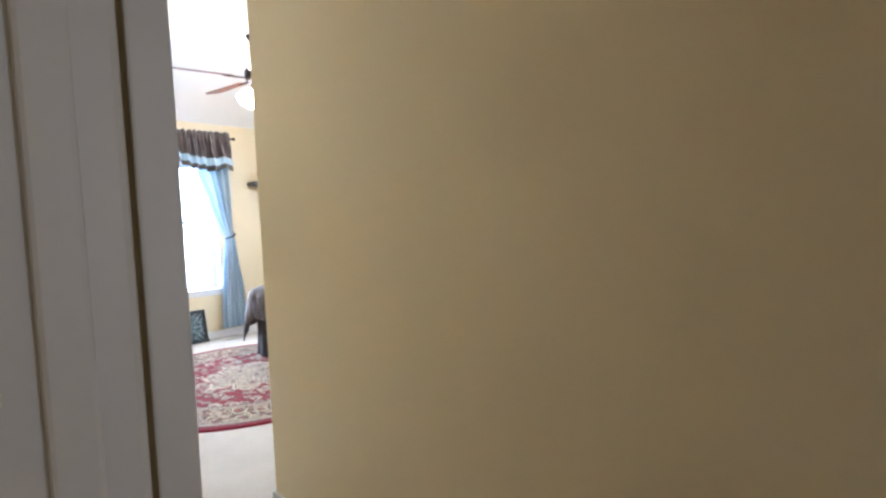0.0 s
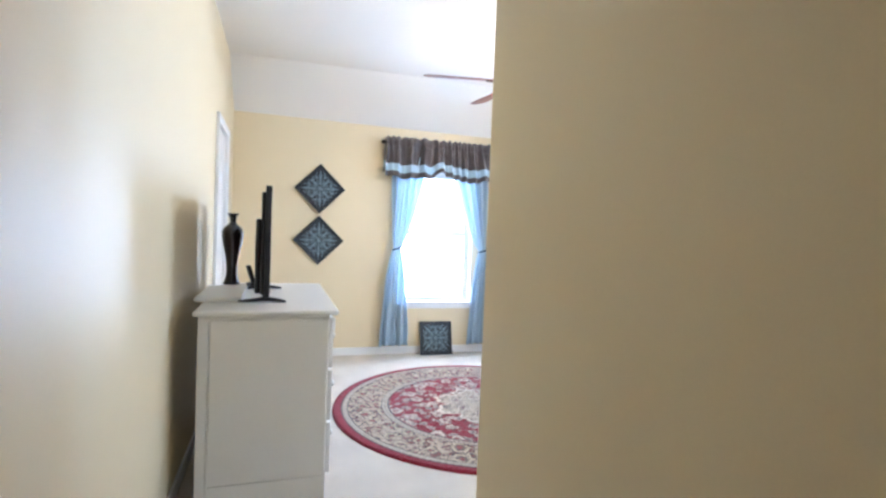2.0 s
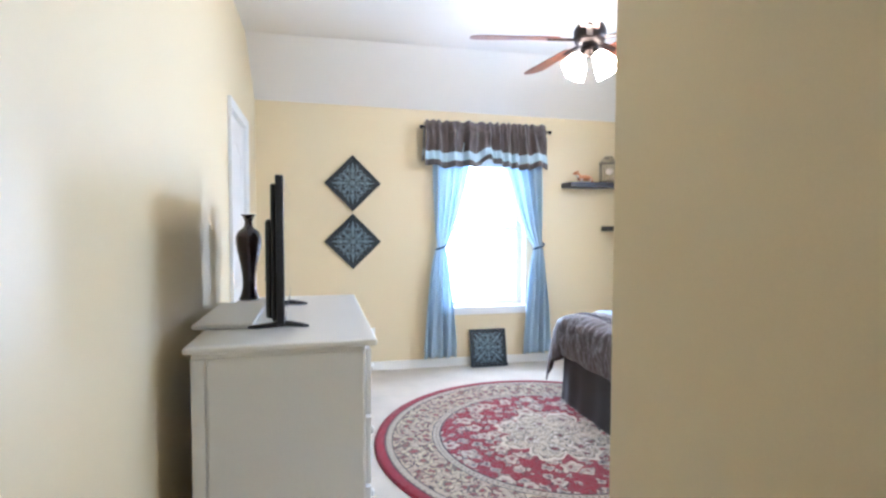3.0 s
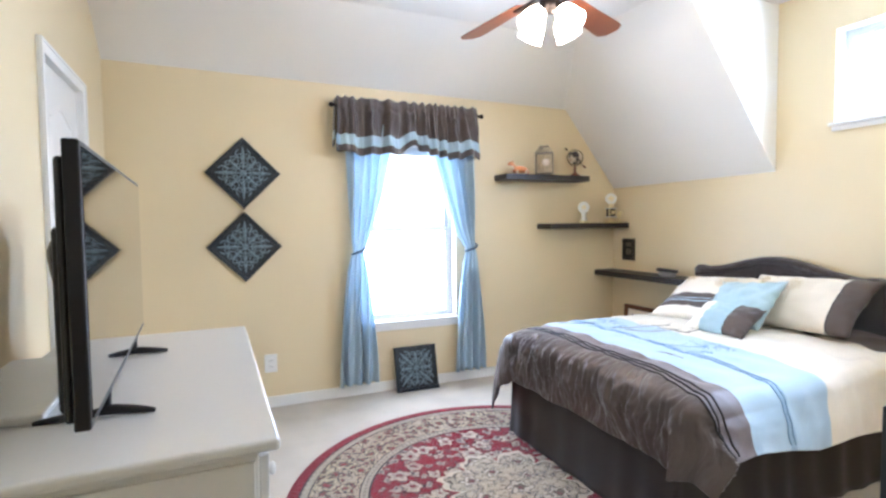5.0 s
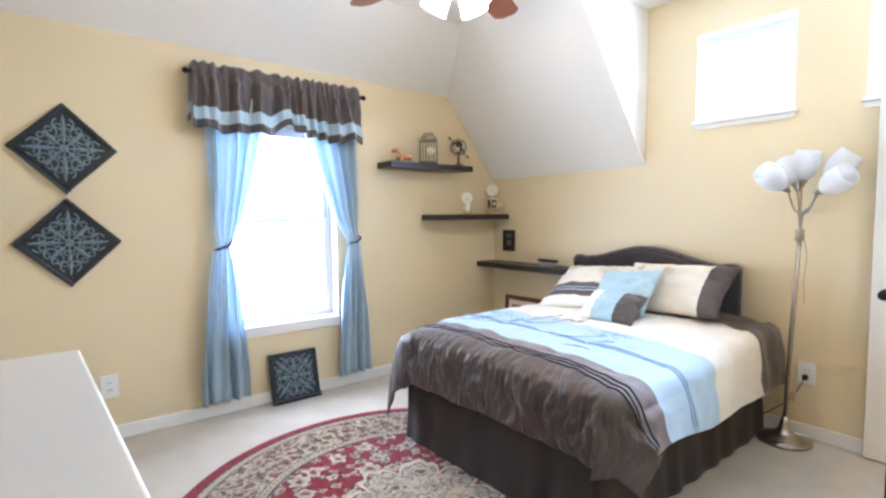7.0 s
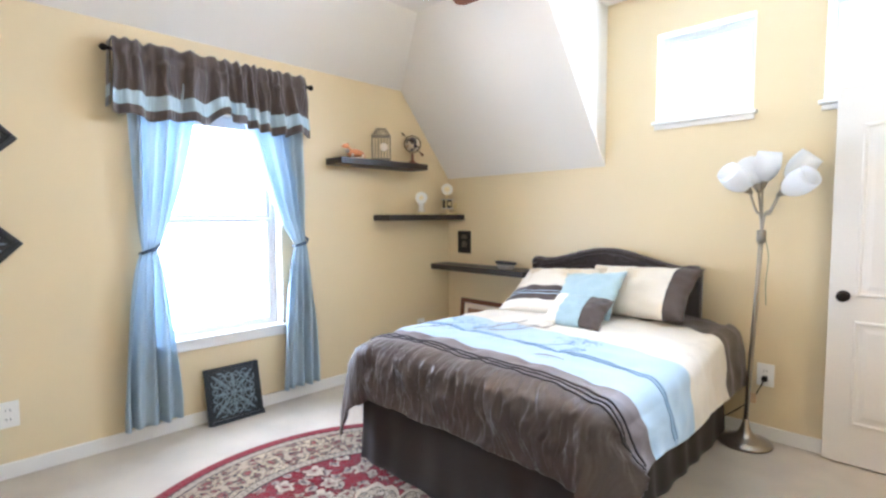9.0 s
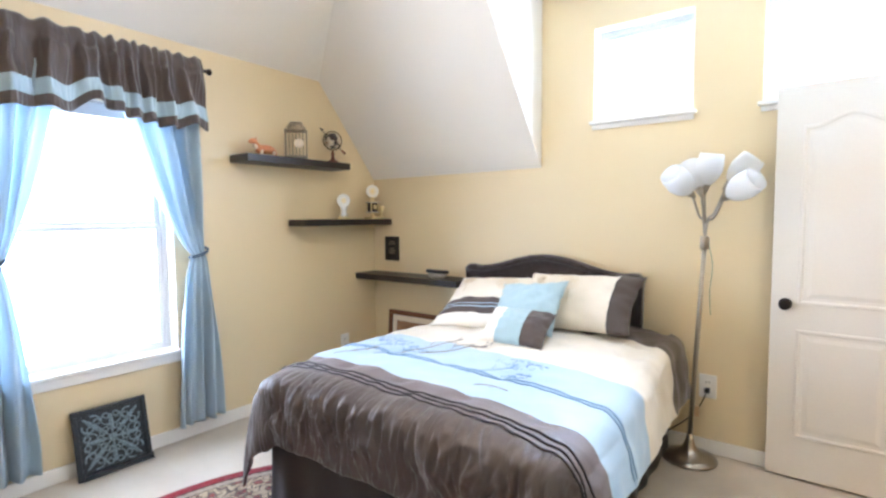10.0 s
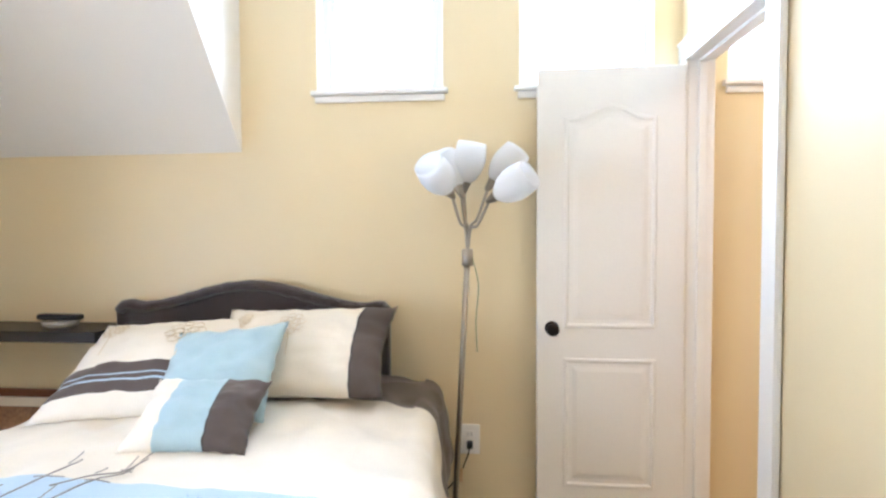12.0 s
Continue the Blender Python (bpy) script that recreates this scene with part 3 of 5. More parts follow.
rod = thing("curtain_rod", "dark bronze curtain rod with ball finials", "curtain rod", pose(WX + 0.09, 3.195, 2.335))
bm = bmesh.new()
tube(bm, [(0, -0.62, 0), (0, 0.62, 0)], 0.009, 10)
part("pole", bm, BRONZE, rod, "", True)
for s in (-1, 1):
    bm = bmesh.new()
    lathe(bm, [(0.001, 0), (0.012, 0.0), (0.012, 0.008), (0.008, 0.012), (0.018, 0.022), (0.021, 0.032), (0.017, 0.043), (0.004, 0.052), (0.001, 0.0525)], 14, Matrix.Translation((0, s * 0.62, 0)) @ Matrix.Rotation(radians(-90 * s), 4, "X"))
    part("finial", bm, BRONZE, rod, "", True)
    bm = bmesh.new()
    tube(bm, [(0, s * 0.57, 0), (-0.088, s * 0.57, 0)], 0.006, 8)
    box(bm, (-0.0895, s * 0.57 - 0.016, -0.03), (-0.084, s * 0.57 + 0.016, 0.03), 0.003)
    part("bracket", bm, BRONZE, rod)

VAL = mat("banded_taffeta", lin(92, 78, 72), 0.5, 0.1, 8, 240, 0.02, sheen=0.3)
_uv = node(VAL, "ShaderNodeTexCoord")
_sp = node(VAL, "ShaderNodeSeparateXYZ")
VAL.node_tree.links.new(_uv.outputs["UV"], _sp.inputs[0])
bands(VAL, _sp.outputs[1], [(0.0, lin(84, 73, 68)), (0.13, lin(172, 196, 208)), (0.32, lin(76, 64, 59))])
val = thing("valance", "gathered brown valance with a pale blue band", "valance", pose(WX + 0.105, 3.183, 0))
bm = bmesh.new()


def valance_fn(u, v):
    y = -0.605 + 1.21 * u
    swell = math.sin(u * 9.5 * math.tau + 3.4 * math.sin(u * 8 + 1) + 2.0 * noise.noise((u * 4, 0, 9)))
    drop = 1.958 + 0.009 * swell * (0.5 + abs(noise.noise((u * 5, 3, 1)))) + 0.012 * math.sin(u * 21 + 1) + 0.085 * math.exp(-((u - 0.50) / 0.075) ** 2) - 0.02 * math.exp(-((u - 0.40) / 0.05) ** 2) + 0.010 * noise.noise((u * 9, 7, 3))
    ztop = 2.398 + 0.011 * math.sin(u * 95 + 5 * math.sin(u * 9)) * (0.4 + abs(noise.noise((u * 11, 2, 2)))) * 1.6 + 0.010 * noise.noise((u * 24, 1, 2))
    z = drop + (ztop - drop) * v
    ph = u * 9.5 * math.tau + 3.4 * math.sin(u * 8 + 1) + 2.0 * noise.noise((u * 4, v * 1.2, 9))
    flare = (1 - v)
    d = 0.026 * flare + (0.016 + 0.030 * flare) * math.sin(ph) * (0.75 + 0.5 * noise.noise((u * 8, 2, 2))) + 0.045 * noise.noise((u * 12, v * 2.5, 5)) + (0.006 + 0.008 * v) * math.sin(ph * 2.3 + 2 * v)
    d += 0.005 * (1 - 3 * abs(noise.noise((u * 55, v * 3, 8)))) + 0.022
    d = 0.5 * (d + math.sqrt(d * d + 0.0006))
    if v > 0.78:
        d = d * 0.5 + 0.016 * math.cos((v - 0.85) / 0.07)
    y *= 1 + 0.03 * flare
    return Vector((d, y, z)), (u, v)


sheet(bm, 380, 28, valance_fn, True)
solid(part("cloth", bm, VAL, val, "", True), 0.003)
for s in (-1, 1):
    bm = bmesh.new()
    sheet(bm, 4, 12, lambda u, v: (Vector((-0.095 + 0.10 * u, s * (0.605 + 0.018 * (1 - v)), 2.02 + 0.37 * v)), (u, v)), True)
    solid(part("return", bm, VAL, val, "", True), 0.003)


# ---- floating shelves and what stands on them ----
def floating_shelf(lo, hi, label):
    c = ((lo[0] + hi[0]) / 2, (lo[1] + hi[1]) / 2, lo[2])
    th = thing("floating_shelf", label, "shelf", pose(*c), "floating shelves")
    a, b = Vector(lo) - Vector(c), Vector(hi) - Vector(c)
    part("board", boxes((a, b), r=0.003), BLACKW, th)
    return th


floating_shelf((WX + 0.001, 4.02, 1.788), (WX + 0.22, 4.918, 1.838), "black-brown floating shelf holding three ornaments")
floating_shelf((WX + 0.001, 4.48, 1.346), (WX + 0.22, 5.395, 1.396), "black-brown floating shelf holding small trophies")
floating_shelf((WX + 0.002, HY - 0.242, 0.880), (-3.925, HY - 0.001, 0.930), "black-brown floating shelf beside the bed")

# orange animal figurine
ORANGE = mat("orange_glaze", lin(205, 132, 84), 0.35, 0.25, 30, 90, 0.0)
PALEC = mat("cream_glaze", lin(235, 220, 200), 0.35, 0.1, 30, 90, 0.0)
fig = thing("animal_figurine", "small orange and white glazed animal figurine", "figurine", pose(-4.88, 4.225, 1.838, 0, 0, 90) @ Matrix.Diagonal((1.0, 1.15, 0.92, 1)))
bm = bmesh.new()
tube(bm, spline([(-0.07, 0, 0.03), (-0.04, 0, 0.05), (0.02, 0, 0.052), (0.06, 0, 0.04), (0.075, 0, 0.02)], 5), [0.012 + 0.022 * math.sin(math.pi * min(1, i / 20 + 0.12)) for i in range(21)], 10)
tube(bm, [(-0.05, 0.0, 0.06), (-0.075, 0, 0.085), (-0.085, 0, 0.10)], [0.02, 0.017, 0.01], 8)
tube(bm, [(0.07, 0.0, 0.03), (0.09, 0.01, 0.015), (0.07, 0.03, 0.008)], [0.008, 0.007, 0.005], 6)
part("body", bm, ORANGE, fig, "", True)
for x, y in ((-0.05, 0.022), (-0.05, -0.022), (0.045, 0.026), (0.045, -0.026)):
    bm = bmesh.new()
    tube(bm, [(x, y, 0.04), (x - 0.005, y, 0.015), (x - 0.012, y, 0.0)], [0.011, 0.008, 0.009], 8)
    part("leg", bm, PALEC, fig, "", True)
bm = bmesh.new()
tube(bm, [(-0.075, 0, 0.086), (-0.092, 0, 0.104), (-0.112, 0, 0.104), (-0.130, 0, 0.094)], [0.015, 0.021, 0.018, 0.009], 10)
for sy in (-1, 1):
    tube(bm, [(-0.090, sy * 0.013, 0.118), (-0.086, sy * 0.017, 0.131)], [0.007, 0.003], 6)
part("head", bm, ORANGE, fig, "", True)
bm = bmesh.new()
tube(bm, [(-0.062, 0, 0.056), (-0.080, 0, 0.076), (-0.090, 0, 0.088)], [0.014, 0.015, 0.010], 8)
bm.transform(Matrix.Translation((-0.009, 0, -0.004)))
part("chest", bm, PALEC, fig, "", True)

# birdcage clock
WIRE = mat("aged_bronze_wire", lin(138, 128, 112), 0.5, 0.25, 30, 200, 0.01, metal=0.3)
cage = thing("birdcage_clock", "grey metal birdcage with a small round clock", "clock", pose(-4.885, 4.482, 1.838, 0, 0, 50) @ Matrix.Diagonal((1.28, 1.28, 1.19, 1)))
bm = bmesh.new()
box(bm, (-0.062, -0.045, 0.012), (0.062, 0.045, 0.022), 0.002)
for x in (-0.055, 0.055):
    for y in (-0.038, 0.038):
        tube(bm, [(x, y, 0), (x, y, 0.014)], 0.006, 6)
part("base", bm, WIRE, cage)
spots = [(-0.058 + 0.116 * i / 6, y) for i in range(7) for y in (-0.041, 0.041)] + [(x, -0.041 + 0.082 * i / 4) for i in range(1, 4) for x in (-0.058, 0.058)]
for x, y in spots:
    bm = bmesh.new()
    tube(bm, [(x, y, 0.02), (x, y, 0.175)], 0.003 if abs(x) > 0.057 and abs(y) > 0.04 else 0.0014, 5)
    part("bar", bm, WIRE, cage)
bm = bmesh.new()
for i in range(9):
    x = -0.058 + 0.116 * i / 8
    for y in (-0.041, 0.041):
        tube(bm, [(x, y, 0.178), (x * 0.5, 0, 0.226)], 0.0022, 5)
box(bm, (-0.062, -0.045, 0.172), (0.062, 0.045, 0.178), 0.002)
tube(bm, [(-0.032, 0, 0.227), (0.032, 0, 0.227)], 0.005, 6)
part("roof", bm, WIRE, cage)
bm = bmesh.new()
lathe(bm, [(0.001, 0.0), (0.027, 0.0), (0.027, 0.008), (0.023, 0.012), (0.001, 0.0125)], 20, Matrix.Translation((0.018, -0.046, 0.095)) @ Matrix.Rotation(radians(90), 4, "X"))
part("dial", bm, PALEC, cage, "cream clock dial", True)

# globe on a wooden foot
RUST = mat("brown_bronze", lin(70, 52, 42), 0.4, 0.2, 30, 200, 0.01, metal=0.6)
FOOTW = mat("reddish_turned_wood", lin(112, 62, 40), 0.4, 0.2, 30, 120, 0.0)
MAP = mat("dark_globe_map", lin(52, 44, 50), 0.35, 0.15, 30, 120, 0.0, coat=0.4)
_n = node(MAP, "ShaderNodeTexNoise", Scale=13.0, Detail=3.0)
_c = node(MAP, "ShaderNodeTexCoord")
MAP.node_tree.links.new(_c.outputs["Object"], _n.inputs["Vector"])
bands(MAP, _n.outputs["Fac"], [(0.0, lin(46, 38, 44)), (0.48, lin(214, 198, 170)), (0.60, lin(176, 140, 104)), (0.65, lin(46, 38, 44))])
arm = thing("armillary_globe", "dark globe with pale lands on a reddish wooden foot", "globe", pose(-4.88, 4.825, 1.838, 0, 0, 60))
bm = bmesh.new()
lathe(bm, [(0.001, 0), (0.055, 0), (0.055, 0.008), (0.036, 0.020), (0.016, 0.034), (0.010, 0.06), (0.015, 0.075), (0.008, 0.09), (0.006, 0.106), (0.001, 0.107)], 18)
part("foot", bm, FOOTW, arm, "reddish turned wooden foot", True)
C = Vector((0, 0, 0.178))
bm = bmesh.new()
bmesh.ops.create_uvsphere(bm, u_segments=24, v_segments=14, radius=0.062, matrix=Matrix.Translation(C))
part("ball", bm, MAP, arm, "", True)
for rot in (Matrix.Rotation(radians(90), 3, "X"), Matrix.Rotation(radians(40), 3, "Y")):
    bm = bmesh.new()
    tube(bm, [C + rot @ Vector((0.072 * math.cos(a), 0.072 * math.sin(a), 0)) for a in [i * math.tau / 28 for i in range(29)]], 0.0045, 6)
    part("ring", bm, RUST, arm, "", True)
bm = bmesh.new()
tube(bm, [C + Vector((-0.082, 0, 0.082)), C + Vector((0.082, 0, -0.082))], 0.003, 6)
tube(bm, [C + Vector((-0.098, 0, 0.098)), C + Vector((-0.075, 0, 0.075))], [0.001, 0.012], 6)
part("arrow", bm, RUST, arm)
bm = bmesh.new()
tube(bm, [C + Vector((0.072, 0, -0.072)), C + Vector((0.098, 0, -0.098))], [0.006, 0.012], 6)
part("arrow_tail", bm, FOOTW, arm)

# trophies
GOLD = mat("pale_gold", lin(226, 208, 156), 0.3, 0.1, 20, 200, 0.0, metal=0.5)
CRYSTAL = mat("milky_crystal", lin(232, 230, 222), 0.15, 0.06, 30, 90, 0.0, coat=0.5)


def scalloped(bm, radius, lobes, depth, z, turn=35):
    """An upright scalloped medallion that faces into the room."""
    q = Matrix.Translation((0, 0, z)) @ Matrix.Rotation(radians(-turn), 4, "Z") @ Matrix.Rotation(radians(90), 4, "Y")
    n = lobes * 6
    rings = []
    for k, h in ((0.92, -depth), (1.0, -depth * 0.5), (1.0, depth * 0.5), (0.90, depth), (0.72, depth * 0.55), (0.35, depth * 0.7)):
        rings.append([bm.verts.new(q @ Vector((radius * k * (1 + 0.09 * abs(math.cos(i * math.pi * lobes / n))) * math.cos(i * math.tau / n), radius * k * (1 + 0.09 * abs(math.cos(i * math.pi * lobes / n))) * math.sin(i * math.tau / n), h))) for i in range(n)])
    for r0, r1 in zip(rings, rings[1:]):
        for i in range(n):
            bm.faces.new((r0[i], r0[(i + 1) % n], r1[(i + 1) % n], r1[i]))
    bm.faces.new(rings[0]); bm.faces.new(rings[-1])
    return bm


tro = thing("trophy", "small milky crystal trophy with a flower-shaped head", "trophy", pose(-4.88, 4.93, 1.396), "trophies")
part("plinth", boxes(((-0.034, -0.034, 0), (0.034, 0.034, 0.022)), r=0.004), GOLD, tro, "pale gold plinth")
bm = bmesh.new()
lathe(bm, [(0.001, 0.022), (0.031, 0.022), (0.030, 0.045), (0.022, 0.055), (0.024, 0.085), (0.030, 0.105), (0.001, 0.106)], 14)
part("stem", bm, CRYSTAL, tro, "", True)
part("medallion", scalloped(bmesh.new(), 0.052, 8, 0.013, 0.152), CRYSTAL, tro, "", True)
part("medallion_face", scalloped(bmesh.new(), 0.020, 8, 0.015, 0.152), GOLD, tro, "pale gold centre", True)
tro2 = thing("trophy", "gold and white trophy with a round medallion", "trophy", pose(-4.87, 5.25, 1.396) @ Matrix.Diagonal((1.1, 1.1, 1.12, 1)), "trophies")
part("plinth", boxes(((-0.042, -0.052, 0), (0.042, 0.052, 0.018)), r=0.004), GOLD, tro2)
bm = bmesh.new()
lathe(bm, [(0.001, 0.018), (0.022, 0.018), (0.012, 0.03), (0.010, 0.048), (0.001, 0.049)], 12)
part("stem", bm, GOLD, tro2, "", True)
part("shelf_plate", boxes(((-0.034, -0.042, 0.048), (0.034, 0.042, 0.056)), r=0.002), CRYSTAL, tro2)
part("block", boxes(((-0.026, -0.030, 0.056), (0.026, 0.030, 0.124)), r=0.003), BLACKW, tro2, "dark block with a pale plate")
for y in (-0.034, 0.034):
    bm = bmesh.new()
    tube(bm, [(0.02, y, 0.056), (0.02, y, 0.124)], 0.006, 8)
    part("column", bm, GOLD, tro2, "", True)
part("name_plate", boxes(((0.0262, -0.017, 0.076), (0.029, 0.017, 0.108)), r=0.001), GOLD, tro2)
part("shelf_plate", boxes(((-0.036, -0.048, 0.124), (0.036, 0.048, 0.132)), r=0.002), CRYSTAL, tro2)
bm = bmesh.new()
lathe(bm, [(0.001, 0.132), (0.020, 0.132), (0.010, 0.145), (0.012, 0.172), (0.001, 0.173)], 12)
part("neck", bm, GOLD, tro2, "", True)
part("medallion", scalloped(bmesh.new(), 0.046, 10, 0.012, 0.212), CRYSTAL, tro2, "", True)
part("medallion_face", scalloped(bmesh.new(), 0.026, 10, 0.0135, 0.212), GOLD, tro2, "pale gold centre", True)
tro3 = thing("trophy", "very small pale gold trophy with two handles", "trophy", pose(-4.86, 5.345, 1.396), "trophies")
bm = bmesh.new()
lathe(bm, [(0.001, 0), (0.026, 0), (0.026, 0.018), (0.010, 0.026), (0.007, 0.05), (0.018, 0.062), (0.024, 0.09), (0.025, 0.112), (0.021, 0.112), (0.001, 0.07)], 14)
part("cup", bm, GOLD, tro3, "", True)
for s_ in (-1, 1):
    bm = bmesh.new()
    tube(bm, spline([(0, s_ * 0.022, 0.104), (0, s_ * 0.036, 0.112), (0, s_ * 0.037, 0.085), (0, s_ * 0.018, 0.066)], 5), 0.003, 6)
    part("handle", bm, GOLD, tro3, "", True)

# small dark plaque
pl = thing("wall_plaque", "small dark framed plaque on the wall", "plaque", pose(-4.777, HY - 0.001, 1.136))
bm = bmesh.new()
for lo, hi in (((-0.078, -0.018, 0.088), (0.078, 0, 0.105)), ((-0.078, -0.018, -0.105), (0.078, 0, -0.088)), ((-0.078, -0.018, -0.088), (-0.06, 0, 0.088)), ((0.06, -0.018, -0.088), (0.078, 0, 0.088))):
    box(bm, lo, hi, 0.003)
part("frame", bm, BLACKW, pl)
part("panel", boxes(((-0.06, -0.01, -0.088), (0.06, -0.002, 0.088))), BLACKP, pl)
bm = bmesh.new()
for k, (w, z) in enumerate(((0.06, 0.06), (0.075, 0.04), (0.05, 0.0), (0.07, -0.02), (0.06, -0.04))):
    box(bm, (-w / 2, -0.0115, z - 0.005), (w / 2, -0.0101, z + 0.005))
part("lettering", bm, WIRE, pl, "rows of grey lettering too small to read")

# dish with a remote control on the bedside shelf
dish = thing("dish", "small pale oval dish on the bedside shelf", "dish", pose(-4.17, HY - 0.15, 0.930))
bm = bmesh.new()
lathe(bm, [(0.001, 0), (0.06, 0), (0.078, 0.012), (0.085, 0.036), (0.081, 0.038), (0.072, 0.014), (0.001, 0.008)], 22, Matrix.Diagonal((1, 0.7, 1, 1)))
part("bowl", bm, mat("grey_ceramic", lin(150, 146, 138), 0.35, 0.08, 20, 90, 0.0), dish, "", True)
rem = thing("remote_control", "black remote control lying across the dish", "remote control", pose(-4.17, HY - 0.15, 0.9685, 0, 2, 8))
part("case", boxes(((-0.095, -0.022, 0), (0.095, 0.022, 0.026)), r=0.008), BLACKP, rem)
bm = bmesh.new()
for i in range(8):
    for j in range(3):
        box(bm, (-0.08 + 0.018 * i, -0.014 + 0.011 * j, 0.0261), (-0.07 + 0.018 * i, -0.007 + 0.011 * j, 0.0275))
part("buttons", bm, WIRE, rem)

# framed picture standing on the floor under the shelf
REDWOOD = mat("reddish_wood", lin(104, 60, 38), 0.4, 0.25, 8, 120, 0.01)
pic = thing("framed_picture", "reddish wood framed picture leaning against the wall on the floor", "picture", pose(-4.52, HY - 0.055, 0.0, 0, 0, 0) @ Matrix.Rotation(radians(-4), 4, "X"))
w, h = 0.28, 0.60
bm = bmesh.new()
for lo, hi in (((-w, -0.022, 0), (w, 0, 0.04)), ((-w, -0.022, h - 0.04), (w, 0, h)), ((-w, -0.022, 0.04), (-w + 0.04, 0, h - 0.04)), ((w - 0.04, -0.022, 0.04), (w, 0, h - 0.04))):
    box(bm, lo, hi, 0.004)
part("frame", bm, REDWOOD, pic)
part("mat_board", boxes(((-w + 0.04, -0.008, 0.04), (w - 0.04, -0.002, h - 0.04))), CREAM, pic)
bm = boxes(((-w + 0.09, -0.0105, 0.1), (w - 0.09, -0.0085, h - 0.09)))
part("print", bm, mat("brown_print", lin(150, 112, 84), 0.6, 0.5, 9, 60, 0.0), pic, "brown and tan print")


# ---- outlets ----
def outlet(m, label):
    th = thing("power_outlet", label, "outlet", m @ Matrix.Diagonal((1.12, 1, 1.12, 1)), "power outlets")
    part("plate", boxes(((-0.042, -0.006, -0.063), (0.042, 0, 0.063)), r=0.003), PLATE, th)
    for z in (-0.022, 0.022):
        s = part("socket", boxes(((-0.017, -0.0085, z - 0.015), (0.017, -0.0055, z + 0.015)), r=0.004), PLATE, th)
        part("slots", boxes(((-0.009, -0.009, z - 0.005), (-0.006, -0.0084, z + 0.006)), ((0.006, -0.009, z - 0.005), (0.009, -0.0084, z + 0.006))), BLACKP, s)
    return th


outlet(pose(WX + 0.001, 2.057, 0.343) @ ON_WEST, "white power outlet low on the tan wall")
outlet(pose(WX + 0.001, 5.02, 0.35) @ ON_WEST, "white power outlet in the room's corner")
outlet(pose(-2.271, HY - 0.001, 0.402), "white power outlet with a black plug in it")


# ---- bed ----
BEDX, BEDW, FOOT, HEAD, BTOP = -3.165, 1.34, 3.52, 5.30, 0.69
HBX = -0.12  # the headboard sits off the mattress's middle
bed = thing("bed", "double bed with dark plush headboard and brown skirt", "bed", pose(BEDX, FOOT, 0))
L_ = HEAD - FOOT
part("box_spring", boxes(((-BEDW / 2 + 0.02, 0.02, 0.16), (BEDW / 2 - 0.02, L_, 0.37)), r=0.03), CREAM, bed)
part("mattress", boxes(((-BEDW / 2, 0.0, 0.372), (BEDW / 2, L_, BTOP - 0.03)), r=0.06), CREAM, bed)
for x, y in ((-0.55, 0.1), (0.55, 0.1), (-0.55, L_ - 0.1), (0.55, L_ - 0.1)):
    part("leg", boxes(((x - 0.03, y - 0.03, 0), (x + 0.03, y + 0.03, 0.17)), r=0.005), BLACKP, bed)
# skirt: pleated cloth round three sides
path, step = [], 0.0125
hw = BEDW / 2 + 0.005
y = L_
while y > 0.0:
    path.append((-hw, y, -1, 0)); y -= step
x = -hw
while x < hw:
    path.append((x, -0.005, 0, -1)); x += step
y = 0.0
while y < L_:
    path.append((hw, y, 1, 0)); y += step
bm = bmesh.new()


def skirt_fn(u, v):
    i = min(len(path) - 1, int(round(u * (len(path) - 1))))
    px, py, nx, ny = path[i]
    s = i * step
    amp = (0.003 + 0.007 * (1 - v)) * (0.6 + 0.5 * noise.noise((s * 3, 0.2, 0.4)))
    d = amp * math.sin(s * 30 + 3.0 * noise.noise((s * 2, 1.5, 0))) + 0.028 * (1 - v) + 0.008 * noise.noise((s * 7, v * 2.5, 6)) * math.sin(math.pi * v)
    return Vector((px + nx * d, py + ny * d, 0.004 + 0.40 * v))


sheet(bm, len(path) - 1, 12, skirt_fn)
solid(part("bed_skirt", bm, SKIRT, bed, "dark brown pleated skirt down to the floor", True), 0.003)
# headboard with a serpentine top
bm = bmesh.new()
prof = []
nh = 48
for i in range(nh + 1):
    u = i / nh * 2 - 1
    a = abs(u)
    z = 1.042 + 0.103 * (0.5 + 0.5 * math.cos(math.pi * min(1, a / 0.88))) + 0.012 * math.exp(-((a - 0.93) / 0.06) ** 2) - 0.02 * max(0, (a - 0.95) / 0.05) ** 2
    prof.append((u * 0.65, z))
layers = []
for yy, inset in ((-0.03, 0.02), (-0.045, 0.006), (-0.045, -0.0), (0.01, 0.0), (0.02, 0.012)):
    layers.append([bm.verts.new((HBX + x * (1 - inset * 0.9), L_ + 0.05 + yy, z - inset)) for x, z in prof] + [bm.verts.new((HBX + 0.65 * (1 - inset * 0.9), L_ + 0.05 + yy, 0.30)), bm.verts.new((HBX - 0.65 * (1 - inset * 0.9), L_ + 0.05 + yy, 0.30))])
for a, b in zip(layers, layers[1:]):
    for i in range(len(a)):
        bm.faces.new((a[i], a[(i + 1) % len(a)], b[(i + 1) % len(a)], b[i]))
bm.faces.new(layers[0]); bm.faces.new(layers[-1])
part("headboard", bm, VELVET, bed, "dark brown plush headboard with a curved top", True)
bm = bmesh.new()
tube(bm, [Vector((HBX + x * 0.985, L_ + 0.012, z - 0.022 + 0.008 * noise.noise((x * 14, 0, 1)))) for x, z in prof], [0.024 + 0.007 * noise.noise((x * 25, 0, 4)) for x, z in prof], 10)
part("headboard_roll", bm, VELVET, bed, "", True)
